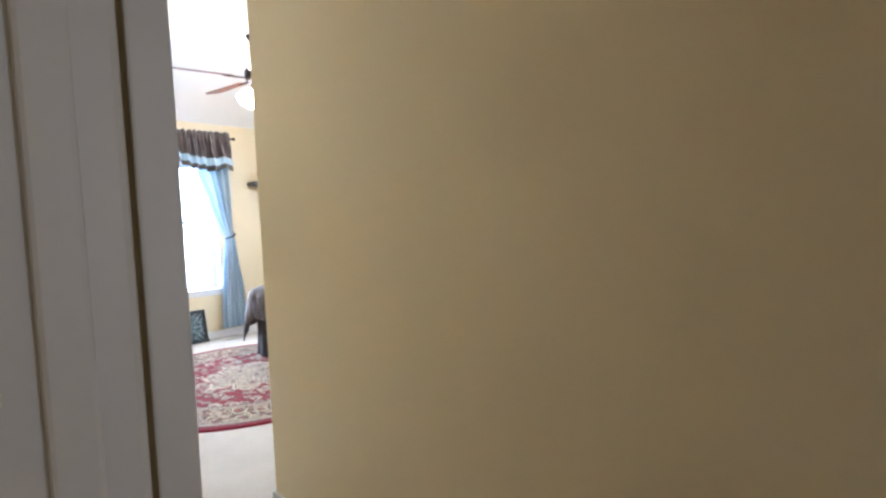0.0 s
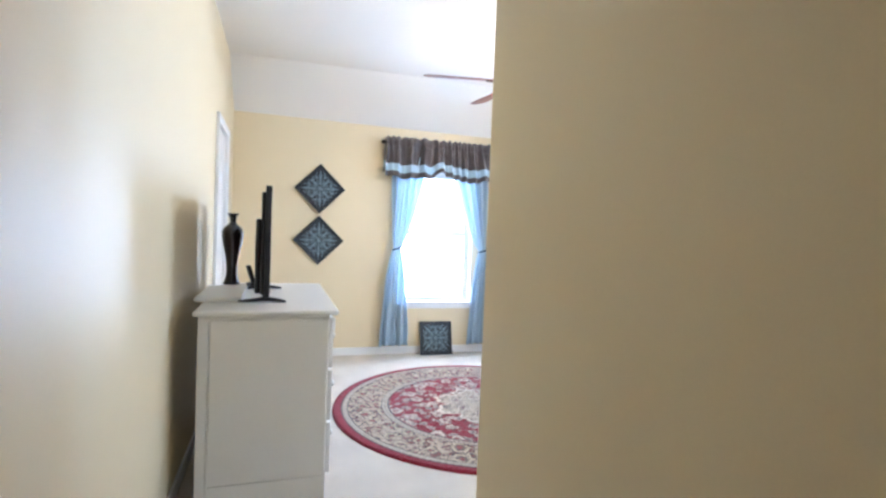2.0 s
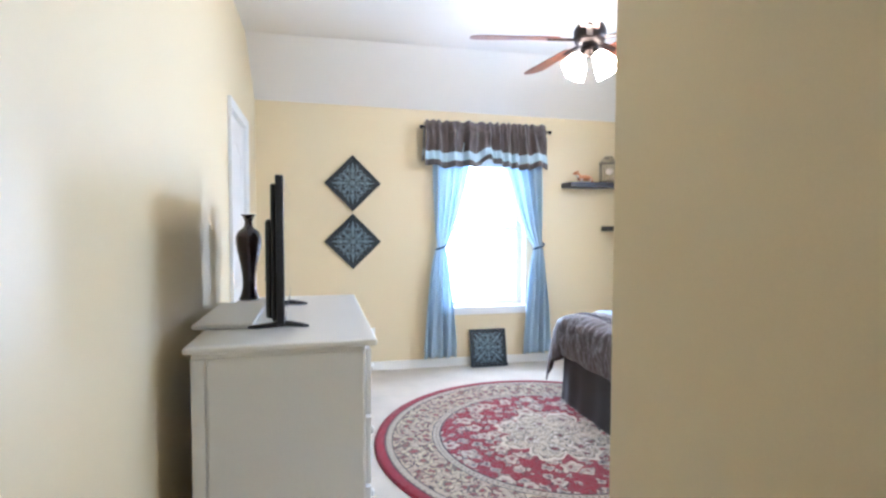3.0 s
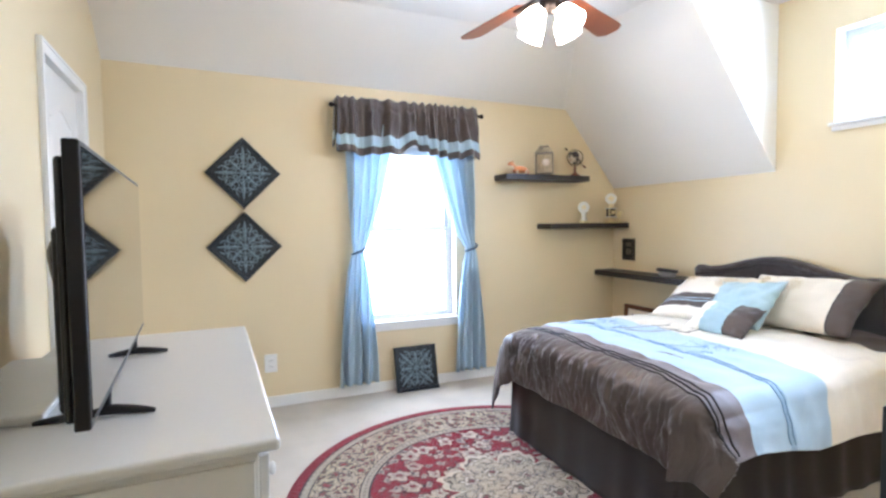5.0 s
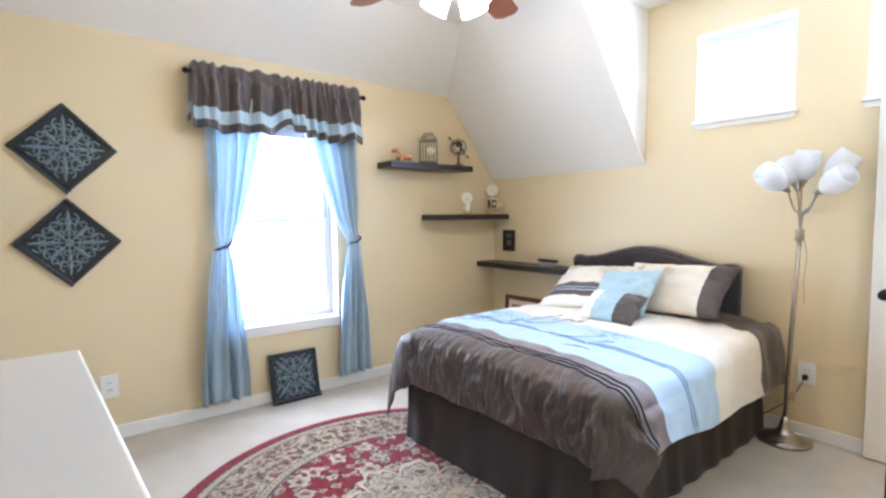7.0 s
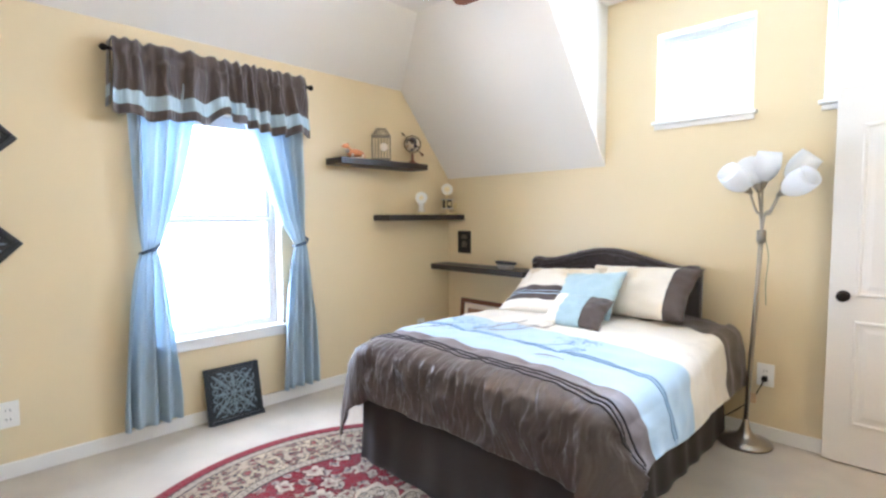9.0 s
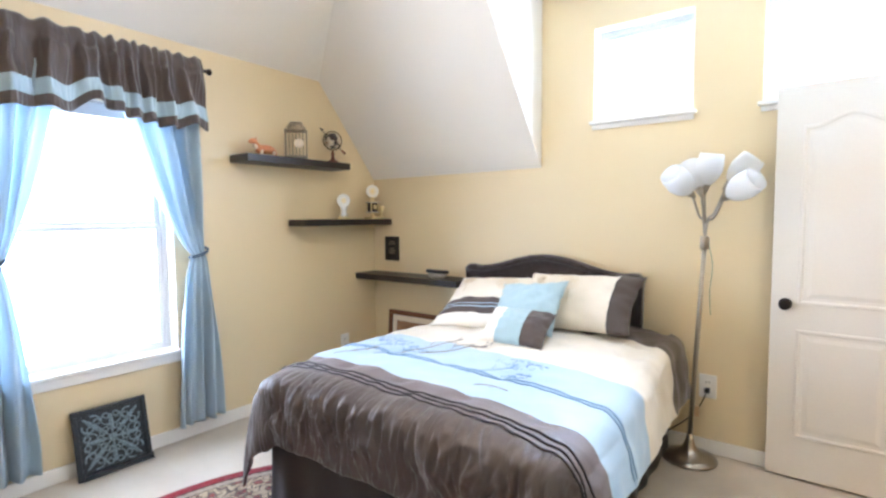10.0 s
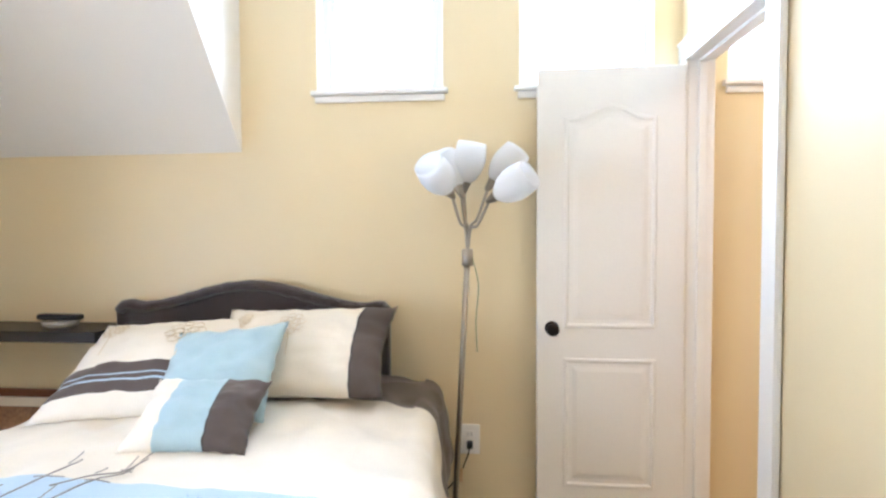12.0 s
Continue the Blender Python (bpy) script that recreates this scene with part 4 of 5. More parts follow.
for s in (-1, 1):
    part("headboard_post", boxes(((HBX + s * 0.52 - 0.03, L_ + 0.06, 0), (HBX + s * 0.52 + 0.03, L_ + 0.075, 0.6)), r=0.003), BLACKP, bed)

# comforter
COMF = mat("banded_comforter", lin(92, 80, 76), 0.42, 0.09, 8, 240, 0.03, spec=0.5, sheen=0.15)
_uv = node(COMF, "ShaderNodeTexCoord")
_sp = node(COMF, "ShaderNodeSeparateXYZ")
COMF.node_tree.links.new(_uv.outputs["UV"], _sp.inputs[0])
LB, CR, BR, LT = lin(182, 207, 226), lin(236, 228, 213), lin(81, 69, 64), lin(110, 99, 100)
CF0, CF1 = FOOT - 0.39, HEAD + 0.02


def cv(y):
    return (y - CF0) / (CF1 - CF0)


bands(COMF, _sp.outputs[1], [(0.0, BR), (cv(3.53), LT), (cv(3.72), LB), (cv(3.945), lin(150, 182, 210)), (cv(3.986), LB), (cv(4.27), CR), (cv(4.98), BR)])
comf = thing("comforter", "brown, pale blue and cream satin comforter spread over the bed", "comforter", pose(BEDX, 0, 0))
bm = bmesh.new()
SIDE = 0.385
PUFF = 0.085  # the filling spreads past the mattress on the open side
QL, QR = BEDW / 2 + SIDE, BEDW / 2 + PUFF + SIDE - 0.03


def pucker(px, py):
    """Irregular gathers that run lengthwise over the brown foot."""
    w = noise.noise((px * 4, py * 5, 3))
    r1 = (1 - abs(noise.noise((px * 20 + 2.2 * w, py * 3.8 + 0.6 * w, 1)))) ** 3
    r2 = (1 - abs(noise.noise((px * 44 + 3.0 * w, py * 7.0, 2)))) ** 3
    return 1.3 * (r1 - 0.5) + 1.6 * (r2 - 0.5) + 0.5 * noise.noise((px * 9, py * 12, 5)) + 0.2 * (0.5 - 2 * abs(noise.noise((px * 60, py * 26, 7))))


def comforter_fn(u, v):
    half = BEDW / 2
    px = -QL + (QL + QR) * u
    py = CF0 + (CF1 - CF0) * v
    puff = PUFF - 0.055 * max(0.0, min(1, (py - 4.35) / 0.5))
    slump = max(0.0, min(1, (3.95 - py) / 0.45))
    slump *= slump * (3 - 2 * slump)
    edge = half - 0.06 - 0.10 * slump
    ex = px - half - puff if px > half + puff else (px + edge if px < -edge else 0.0)
    ey = py - FOOT if py < FOOT else 0.0
    cx, cy = px - ex, py - ey
    d = (abs(ex) ** 3 + abs(ey) ** 3) ** (1 / 3)
    side = 0.0 if d == 0 else ex ** 2 / (ex ** 2 + ey ** 2)
    R = 0.12 + (0.04 + 0.08 * slump if ex < 0 else -0.035) * side
    tip = 2 * min(abs(ex), abs(ey)) / (abs(ex) + abs(ey)) if d > 0 else 0.0
    tip *= 2 - tip
    z = BTOP + 0.012 + 0.03 * (1 - min(1, abs(cx) / (half + puff)) ** 4)
    wob = noise.noise((px * 2.2, py * 2.2, 0.3))
    fine = noise.noise((px * 8, py * 8, 4.0))
    crease = 1 - abs(noise.noise((px * 5 + 3, py * 5, 8.0)))
    foot = max(0.0, min(1, (3.54 - py) / 0.08))
    pos = Vector((cx, cy, 0))
    gather = 0.0155 * foot * pucker(px, py) * (1.0 if py > 3.40 else max(0.35, 1 - (3.40 - py) * 2.5)) * (1 - 0.8 * tip)
    if d > 0:
        e = math.hypot(ex, ey)
        dx, dy = ex / e, ey / e
        if ex > 0:
            dy *= 1 - 0.5 * min(1, 2 * abs(ex) / 0.3) if ey < 0 else 1
        if d < R * math.pi / 2:
            out, drop = R * math.sin(d / R), R * (1 - math.cos(d / R))
        else:
            k = d - R * math.pi / 2
            flare = (0.10 if ex > 0 else 0.02) * side
            k *= 1 + (0.10 * noise.noise((px * 5, py * 2, 21)) + 0.05 * noise.noise((px * 16, 1, 22))) * (1 - tip)
            lift = 0.36 * max(0.0, min(1, (4.15 - py) / 0.45)) if ex > 0 else 0.0
            out, drop = R + (0.02 + flare + 0.3 * lift) * k - 0.4 * (1 - side) * k * k, R + k * (0.97 - lift * side)
            out += (0.26 if ex > 0 else 0.16) * k * tip
            drop += 0.3 * k * tip if ex < 0 else 0.0
        if ex > 0:
            out += 0.14 * max(0.0, d - 0.10) * max(0.0, min(1, (3.95 - py) / 0.45))
        hang = min(1, d / 0.2)
        out += hang * (0.022 * wob + 0.014 * fine + gather * 1.2 + 0.016 * (crease - 0.7))
        pos += Vector((dx * out, dy * out, 0))
        z -= drop - gather * 0.3
    else:
        z += gather
    # loose wrinkles, and tufts where the quilting is tacked
    z += 0.012 * wob + 0.007 * fine + 0.012 * (crease - 0.7)
    gx, gy = math.cos(px * math.pi / 0.33), math.cos((py - 4.0) * math.pi / 0.33)
    if d == 0:
        z -= 0.016 * max(0, abs(gx * gy)) ** 8
    pos.z = z
    return pos, (u, v + 0.022 * px)


sheet(bm, 280, 260, comforter_fn, True)
solid(part("quilt", bm, COMF, comf, "", True), 0.012, -1)
# corded piping sewn across the quilt
CORD = mat("black_brown_cord", lin(38, 32, 32), 0.6, 0.15, 20, 200, 0.0)
CORDB = mat("slate_blue_cord", lin(132, 164, 194), 0.6, 0.15, 20, 200, 0.0)
for y0, r_, m_ in ((3.538, 0.0045, CORD), (3.570, 0.0045, CORD), (3.602, 0.0045, CORD), (3.950, 0.0032, CORDB), (3.978, 0.0032, CORDB)):
    bm = bmesh.new()
    tube(bm, [comforter_fn(i / 150, cv(y0 - 0.048 * (-QL + (QL + QR) * i / 150) + 0.003 * math.sin(i * 0.9)))[0] + Vector((0, 0, 0.002)) for i in range(2, 149)], r_, 6)
    part("piping", bm, m_, comf, "", True)

# embroidered sprays over the pale part
THREAD = mat("blue_grey_thread", lin(144, 176, 206), 0.6, 0.15, 20, 200, 0.0)
THREADB = mat("taupe_thread", lin(138, 132, 128), 0.6, 0.15, 20, 200, 0.0)


def on_quilt(x, y):
    u = (x - BEDX + QL) / (QL + QR)
    return comforter_fn(u, cv(y))[0] + Vector((0, 0, 0.0135))


rnd = random.Random(4)


def stroke(bm, x, y, a, n, step, r, bend):
    """A sewn line over the quilt; gives its end and its last direction."""
    pts = []
    for i in range(n):
        pts.append(on_quilt(x, y))
        a += bend
        x += step * math.cos(a); y += step * math.sin(a)
    tube(bm, pts, r, 4)
    return x, y, a


def bloom(bm, x, y, w, h):
    """A feathery cluster of short stitches, wider than high."""
    for i in range(58):
        a, q = rnd.uniform(0, math.tau), math.sqrt(rnd.uniform(0.02, 1))
        px, py = x + w * q * math.cos(a), y + h * q * math.sin(a) + 0.25 * h * math.cos(3 * a)
        stroke(bm, px, py, a + rnd.uniform(-0.8, 0.8), 3, 0.007, rnd.uniform(0.0012, 0.0024), 0.25)


SPRAYS = ((-3.64, 3.84, 1.25, 0.26, 0.12, 0.055), (-3.50, 3.86, 0.9, 0.20, 0.07, 0.04), (-2.98, 3.90, 0.85, 0.26, 0.12, 0.05), (-2.80, 3.88, 1.2, 0.10, 0.06, 0.035))
for x, y, a, size, w, h in SPRAYS:
    bm = bmesh.new()
    ex, ey, _ = stroke(bm, x, y, a, 12, size / 11, 0.0020, 0.03)
    for t_, s_ in ((0.45, 0.8), (0.7, -0.7)):
        stroke(bm, x + (ex - x) * t_, y + (ey - y) * t_, a + s_, 6, size / 22, 0.0014, 0.06 * s_)
    bloom(bm, ex, ey, w, h)
    part("embroidery", bm, THREAD, comf, "blue embroidered flower spray")
for x, y, a, size in ((-3.42, 3.98, 1.05, 0.40), (-3.34, 4.02, 0.8, 0.38), (-3.28, 4.22, 0.6, 0.22), (-3.70, 3.78, 0.7, 0.22), (-2.72, 3.80, 2.9, 0.14)):
    bm = bmesh.new()
    ex, ey, _ = stroke(bm, x, y, a, 14, size / 13, 0.0021, 0.035)
    for t_, s_ in ((0.4, 0.7), (0.65, -0.7), (0.85, 0.6)):
        stroke(bm, x + (ex - x) * t_, y + (ey - y) * t_, a + s_, 5, size / 22, 0.0014, 0.08 * s_)
    part("embroidery", bm, THREADB, comf, "grey-brown embroidered twig")


# ---- pillows ----
def pillow_mesh(w, h, t, seed=0.0, sag=0.0):
    """A stuffed cushion standing in the local xz plane, with cloth coordinates 0 to 1."""
    bm = bmesh.new()
    for side in (-1, 1):
        def fn(u, v):
            a, b = u * 2 - 1, v * 2 - 1
            k = max(0.0, (1 - abs(a) ** 2.6)) ** 0.55 * max(0.0, (1 - abs(b) ** 2.6)) ** 0.55
            # edges drawn in between the corners
            x = a * w / 2 * (1 - 0.06 * (1 - b * b) ** 1.0 * 0 - 0.085 * (1 - abs(b) ** 1.6) * abs(a))
            z = b * h / 2 * (1 - 0.11 * (1 - abs(a) ** 1.8) * abs(b))
            y = side * (t / 2 * k + 0.002)
            y += 0.022 * k * noise.noise((a * 2.4 + seed, b * 2.4, seed)) + 0.007 * noise.noise((a * 7, b * 7 + seed, 1)) - side * 0.012 * k * (1 - abs(noise.noise((a * 4 + seed, b * 4, 3)))) * (abs(a) ** 2 + abs(b) ** 2) * 0.7
            x += 0.010 * noise.noise((a * 3, b * 5 + seed, 2)) * abs(a)
            z += 0.010 * noise.noise((a * 5 + seed, b * 3, 2)) * abs(b)
            z -= sag * (1 - a * a) * (0.5 + 0.5 * b)
            return Vector((x, y, z)), (u, v)
        sheet(bm, 30, 26, fn, True)
    bmesh.ops.remove_doubles(bm, verts=bm.verts[:], dist=0.0045)
    return bm


def cloth_bands(name, axis, stops, rough=0.6):
    m = mat(name, lin(236, 226, 208), rough, 0.05, 9, 240, 0.02, sheen=0.15)
    tc = node(m, "ShaderNodeTexCoord")
    sp = node(m, "ShaderNodeSeparateXYZ")
    m.node_tree.links.new(tc.outputs["UV"], sp.inputs[0])
    bands(m, sp.outputs[axis], stops)
    return m


PB = lin(170, 198, 208)
SHAM1 = cloth_bands("sham_stripes", 1, [(0, CR), (0.13, BR), (0.22, LB), (0.235, BR), (0.27, LB), (0.285, BR), (0.38, CR)])
SHAM2 = cloth_bands("sham_end_band", 0, [(0, CR), (0.83, lin(60, 52, 52)), (0.84, BR)])
LUMB = cloth_bands("lumbar_bands", 0, [(0, CR), (0.27, PB), (0.66, lin(56, 48, 48)), (0.675, BR)])
SQB = mat("blue_satin", PB, 0.45, 0.06, 8, 240, 0.02, sheen=0.2)


def cushion(name, label, bm, m, material, group):
    th = thing(name, label, "pillow", m, group)
    part("cover", bm, material, th, "", True)
    return th


TAN = mat("tan_thread", lin(218, 202, 174), 0.6, 0.1, 20, 200, 0.0)
p1 = cushion("pillow", "cream pillow sham with brown and blue stripes", pillow_mesh(0.66, 0.52, 0.17, 1.0), pose(-3.46, 4.885, 0.86, -60, -3, 3), SHAM1, "bed pillows")
p2 = cushion("pillow", "cream pillow sham with a brown end band", pillow_mesh(0.75, 0.45, 0.18, 2.0), pose(-2.945, 5.03, 0.892, -49, -2, -2), SHAM2, "bed pillows")
p3 = cushion("cushion", "square pale blue satin cushion", pillow_mesh(0.43, 0.42, 0.13, 3.0), pose(-3.14, 4.765, 0.872, -50, -6, 2), SQB, "bed cushions")
p4 = cushion("cushion", "small oblong cushion in white, blue and brown", pillow_mesh(0.375, 0.28, 0.13, 4.0), pose(-3.085, 4.55, 0.805, -58, 1, 5), LUMB, "bed cushions")
for p, spots in ((p1, ((0.12, 0.08, 0.09), (-0.18, 0.12, 0.06))), (p2, ((-0.2, -0.03, 0.09), (-0.02, 0.06, 0.07), (-0.24, 0.1, 0.05)))):
    for x, z, r in spots:
        bm = bmesh.new()
        for ring, n in ((1.0, 8), (0.5, 5)):
            for i in range(n):
                a = i * math.tau / n + ring
                pts = []
                for j in range(7):
                    b = j * math.tau / 6
                    qx, qz = x + r * ring * math.cos(a) * 0.6 + r * 0.25 * math.cos(b), z + r * ring * math.sin(a) * 0.6 + r * 0.2 * math.sin(b)
                    k = max(0.0, 1 - abs(qx / 0.35) ** 2.6) ** 0.55 * max(0.0, 1 - abs(qz / 0.235) ** 2.6) ** 0.55
                    pts.append((qx, -(0.10 * k + 0.006), qz))
                tube(bm, pts, 0.0016, 4)
        tube(bm, [(x, -(0.10 * max(0.0, 1 - abs(x / 0.35) ** 2.6) ** 0.55 + 0.003), z - r * 0.5), (x + 0.02, -(0.10 * max(0.0, 1 - abs((x + 0.02) / 0.35) ** 2.6) ** 0.55 * max(0.0, 1 - abs((z - 0.15) / 0.235) ** 2.6) ** 0.55 + 0.006), z - 0.15)], 0.0018, 4)
        part("embroidery", bm, TAN, p, "tan embroidered flowers")


# ---- floor lamp ----
FROST = mat("frosted_white_glass", lin(242, 242, 240), 0.3, 0.02, 10, 60, 0.0, coat=0.3)
_b = FROST.node_tree.nodes["Principled BSDF"]
_t2 = FROST.node_tree.nodes.new("ShaderNodeBsdfTranslucent")
_t2.inputs[0].default_value = (0.95, 0.95, 0.95, 1)
_m2 = FROST.node_tree.nodes.new("ShaderNodeMixShader")
_m2.inputs[0].default_value = 0.6
FROST.node_tree.links.new(_b.outputs[0], _m2.inputs[1])
FROST.node_tree.links.new(_t2.outputs[0], _m2.inputs[2])
FROST.node_tree.links.new(_m2.outputs[0], FROST.node_tree.nodes["Material Output"].inputs[0])
lamp = thing("floor_lamp", "brushed nickel floor lamp with five white glass shades", "floor lamp", pose(-2.335, 5.25, 0))
bm = bmesh.new()
lathe(bm, [(0.001, 0), (0.145, 0), (0.149, 0.008), (0.141, 0.02), (0.10, 0.034), (0.06, 0.05), (0.035, 0.075), (0.022, 0.11), (0.016, 0.15), (0.001, 0.151)], 40)
part("base", bm, NICKEL, lamp, "", True)
JT = Vector((0.062, -0.074, 1.262))
bm = bmesh.new()
tube(bm, [(0, 0, 0.14), JT * 0.5 + Vector((0, 0, 0.07)), JT], 0.0125, 12)
part("pole", bm, NICKEL, lamp, "", True)
bm = bmesh.new()
lathe(bm, [(0.001, -0.035), (0.02, -0.035), (0.024, -0.03), (0.024, 0.03), (0.02, 0.036), (0.001, 0.036)], 16, Matrix.Translation(JT))
part("collar", bm, NICKEL, lamp, "", True)
LAMPO = Vector((-2.335, 5.25, 0))
for c, tilt in (((-2.384, 5.077, 1.585), (-0.45, -0.75, 0.62)), ((-2.268, 5.215, 1.660), (0.18, -0.1, 1.0)), ((-2.114, 5.232, 1.645), (0.60, 0.1, 0.75)), ((-2.093, 5.064, 1.550), (0.75, -0.45, 0.45)), ((-2.345, 5.235, 1.625), (-0.4, 0.35, 0.85))):
    c = Vector(c) - LAMPO
    d = Vector(tilt).normalized()
    foot = c - d * 0.085
    bm = bmesh.new()
    mid = JT.lerp(foot, 0.5) + Vector((0, 0, 0.02)) - d * 0.02
    tube(bm, spline([JT + Vector((0, 0, 0.02)), JT + Vector((0, 0, 0.09)) + (foot - JT) * 0.12, mid, foot - d * 0.03], 8), 0.006, 8)
    arm_ = part("arm", bm, NICKEL, lamp, "", True)
    q = Matrix.Translation(foot) @ d.to_track_quat("Z", "Y").to_matrix().to_4x4()
    bm = bmesh.new()
    lathe(bm, [(0.001, -0.045), (0.010, -0.045), (0.014, -0.03), (0.024, 0.005), (0.026, 0.012), (0.001, 0.013)], 16, q)
    part("socket", bm, NICKEL, arm_, "", True)
    bm = bmesh.new()
    prof_s = [(0.024, 0.004), (0.040, 0.02), (0.058, 0.05), (0.068, 0.085), (0.069, 0.115), (0.064, 0.15), (0.060, 0.172)]
    lathe(bm, [(0.001, 0.004)] + prof_s + [(r - 0.004, z - 0.001) for r, z in reversed(prof_s)] + [(0.001, 0.010)], 24, q)
    part("shade", bm, FROST, arm_, "white frosted glass tulip shade", True)
    bm = bmesh.new()
    bmesh.ops.create_uvsphere(bm, u_segments=12, v_segments=8, radius=0.022, matrix=q @ Matrix.Translation((0, 0, 0.07)))
    part("bulb", bm, FROST, arm_, "", True)
bm = bmesh.new()
tube(bm, spline([(JT.x + 0.02, JT.y - 0.02, 1.26), (JT.x + 0.045, JT.y - 0.03, 1.15), (JT.x + 0.035, JT.y - 0.025, 1.0), (JT.x + 0.04, JT.y - 0.02, 0.87)], 8), 0.0022, 6)
part("pull_cord", bm, mat("green_cord", lin(110, 128, 104), 0.7, 0.1, 20, 100, 0.0), lamp, "thin green-grey hanging cord")

CO = Matrix.Translation((0.064, 0.15, 0))
bm = bmesh.new()
tube(bm, spline([(0, -0.035, 0.383), (-0.01, -0.06, 0.345), (-0.05, -0.075, 0.26), (-0.12, -0.08, 0.18), (-0.22, -0.085, 0.09), (-0.30, -0.10, 0.015), (-0.26, -0.16, 0.006), (-0.14, -0.16, 0.012), (-0.075, -0.19, 0.03)], 8), 0.0035, 6)
bm.transform(CO)
part("cable", bm, BLACKP, lamp, "thin black cord running to the outlet", True)
part("plug", box(bmesh.new(), (-0.014, -0.042, 0.368), (0.014, -0.0095, 0.398), 0.004, m=CO), BLACKP, lamp, "black plug")
part("tag", box(bmesh.new(), (-0.062, -0.085, 0.235), (-0.03, -0.068, 0.295), 0.003, m=CO), mat("tan_paper", lin(214, 180, 140), 0.8, 0.06, 20, 90, 0.0), lamp, "tan paper tag")


# ---- dresser ----
dr = thing("dresser", "white painted chest of drawers against the wall", "dresser", pose(-2.675, 1.531, 0, 0, 0, 1.5))
DW, DD, DH = 0.63, 0.3125, 0.934
part("body", boxes(((-DW, -DD, 0.09), (DW, DD - 0.022, DH)), r=0.003), LACQ, dr)
part("plinth", boxes(((-DW + 0.01, -DD + 0.01, 0), (DW - 0.004, DD - 0.03, 0.09)), r=0.003), LACQ, dr)
bm = bmesh.new()
box(bm, (-DW - 0.022, -DD - 0.022, DH), (DW + 0.022, DD + 0.02, DH + 0.026), 0.009, 3)
part("top", bm, LACQ, dr)
for s in (-1, 1):
    part("side_panel", boxes(((s * DW + (0.001 if s > 0 else -0.007), -DD + 0.055, 0.13), (s * DW + (0.007 if s > 0 else -0.001), DD - 0.03, DH - 0.02)), r=0.002), LACQ, dr)
    part("back_stile", boxes(((s * DW + (0.001 if s > 0 else -0.007), -DD, 0.0), (s * DW + (0.007 if s > 0 else -0.001), -DD + 0.046, DH - 0.02)), r=0.002), LACQ, dr)
    part("bottom_rail", boxes(((s * DW + (0.001 if s > 0 else -0.007), -DD + 0.055, 0.0), (s * DW + (0.007 if s > 0 else -0.001), DD - 0.024, 0.118)), r=0.002), LACQ, dr)
rows = ((0.12, 0.38), (0.39, 0.65), (0.66, 0.915))
for i in range(3):
    x0 = -DW + 0.012 + i * (2 * DW - 0.024) / 3
    x1 = x0 + (2 * DW - 0.024) / 3 - 0.008
    for z0, z1 in rows:
        f = part("drawer", boxes(((x0, DD - 0.021, z0), (x1, DD, z1)), r=0.005), LACQ, dr)
        bm = bmesh.new()
        lathe(bm, [(0.001, 0), (0.009, 0), (0.007, 0.012), (0.016, 0.02), (0.017, 0.026), (0.010, 0.031), (0.001, 0.032)], 14, Matrix.Translation(((x0 + x1) / 2, DD, (z0 + z1) / 2)) @ Matrix.Rotation(radians(-90), 4, "X"))
        part("drawer_knob", bm, LACQ, f, "", True)
DT = DH + 0.026
bx = thing("cable_box", "flat white box lying on the dresser", "box", pose(-2.645, 1.272, DT, 0, 0, 2))
part("case", boxes(((-0.31, -0.12, 0), (0.31, 0.112, 0.022)), r=0.007), PLATE, bx)

# ---- television ----
tv = thing("television", "black flat television on two splayed feet", "television", pose(-2.63, 1.495, DT, 0, 0, 3.5))
SCREEN = mat("dark_screen_glass", lin(10, 10, 12), 0.05, 0.02, 4, 60, 0.0, spec=1.0, coat=1.0)
TW, TB, TT = 0.56, 0.058, 0.605
part("bezel", boxes(((-TW, -0.012, TB), (TW, 0.016, TT)), r=0.004), BLACKP, tv)
part("screen", boxes(((-TW + 0.012, 0.0155, TB + 0.02), (TW - 0.012, 0.0175, TT - 0.012))), SCREEN, tv, "dark glossy screen")
bm = bmesh.new()
box(bm, (-TW + 0.02, -0.03, TB + 0.01), (TW - 0.02, -0.011, TT - 0.03), 0.008)
box(bm, (-TW + 0.1, -0.055, TB + 0.005), (TW - 0.1, -0.028, TT - 0.16), 0.012)
part("back_cover", bm, BLACKP, tv)
bm = bmesh.new()
for i in range(14):
    box(bm, (-0.22 + i * 0.03, -0.058, TB + 0.20), (-0.20 + i * 0.03, -0.0545, TB + 0.30))
part("vent", bm, BRONZE, tv)
for s in (-1, 1):
    bm = bmesh.new()
    tube(bm, [(s * 0.30, 0.0, 0.10), (s * 0.305, 0.0, 0.022)], [0.018, 0.015], 8)
    tube(bm, spline([(s * 0.295, -0.135, 0.005), (s * 0.305, -0.06, 0.012), (s * 0.31, 0.0, 0.018), (s * 0.315, 0.06, 0.012), (s * 0.325, 0.105, 0.006)], 5), [0.005 + 0.008 * math.sin(math.pi * i / 20) for i in range(21)], 8)
    part("foot", bm, BLACKP, tv, "", True)

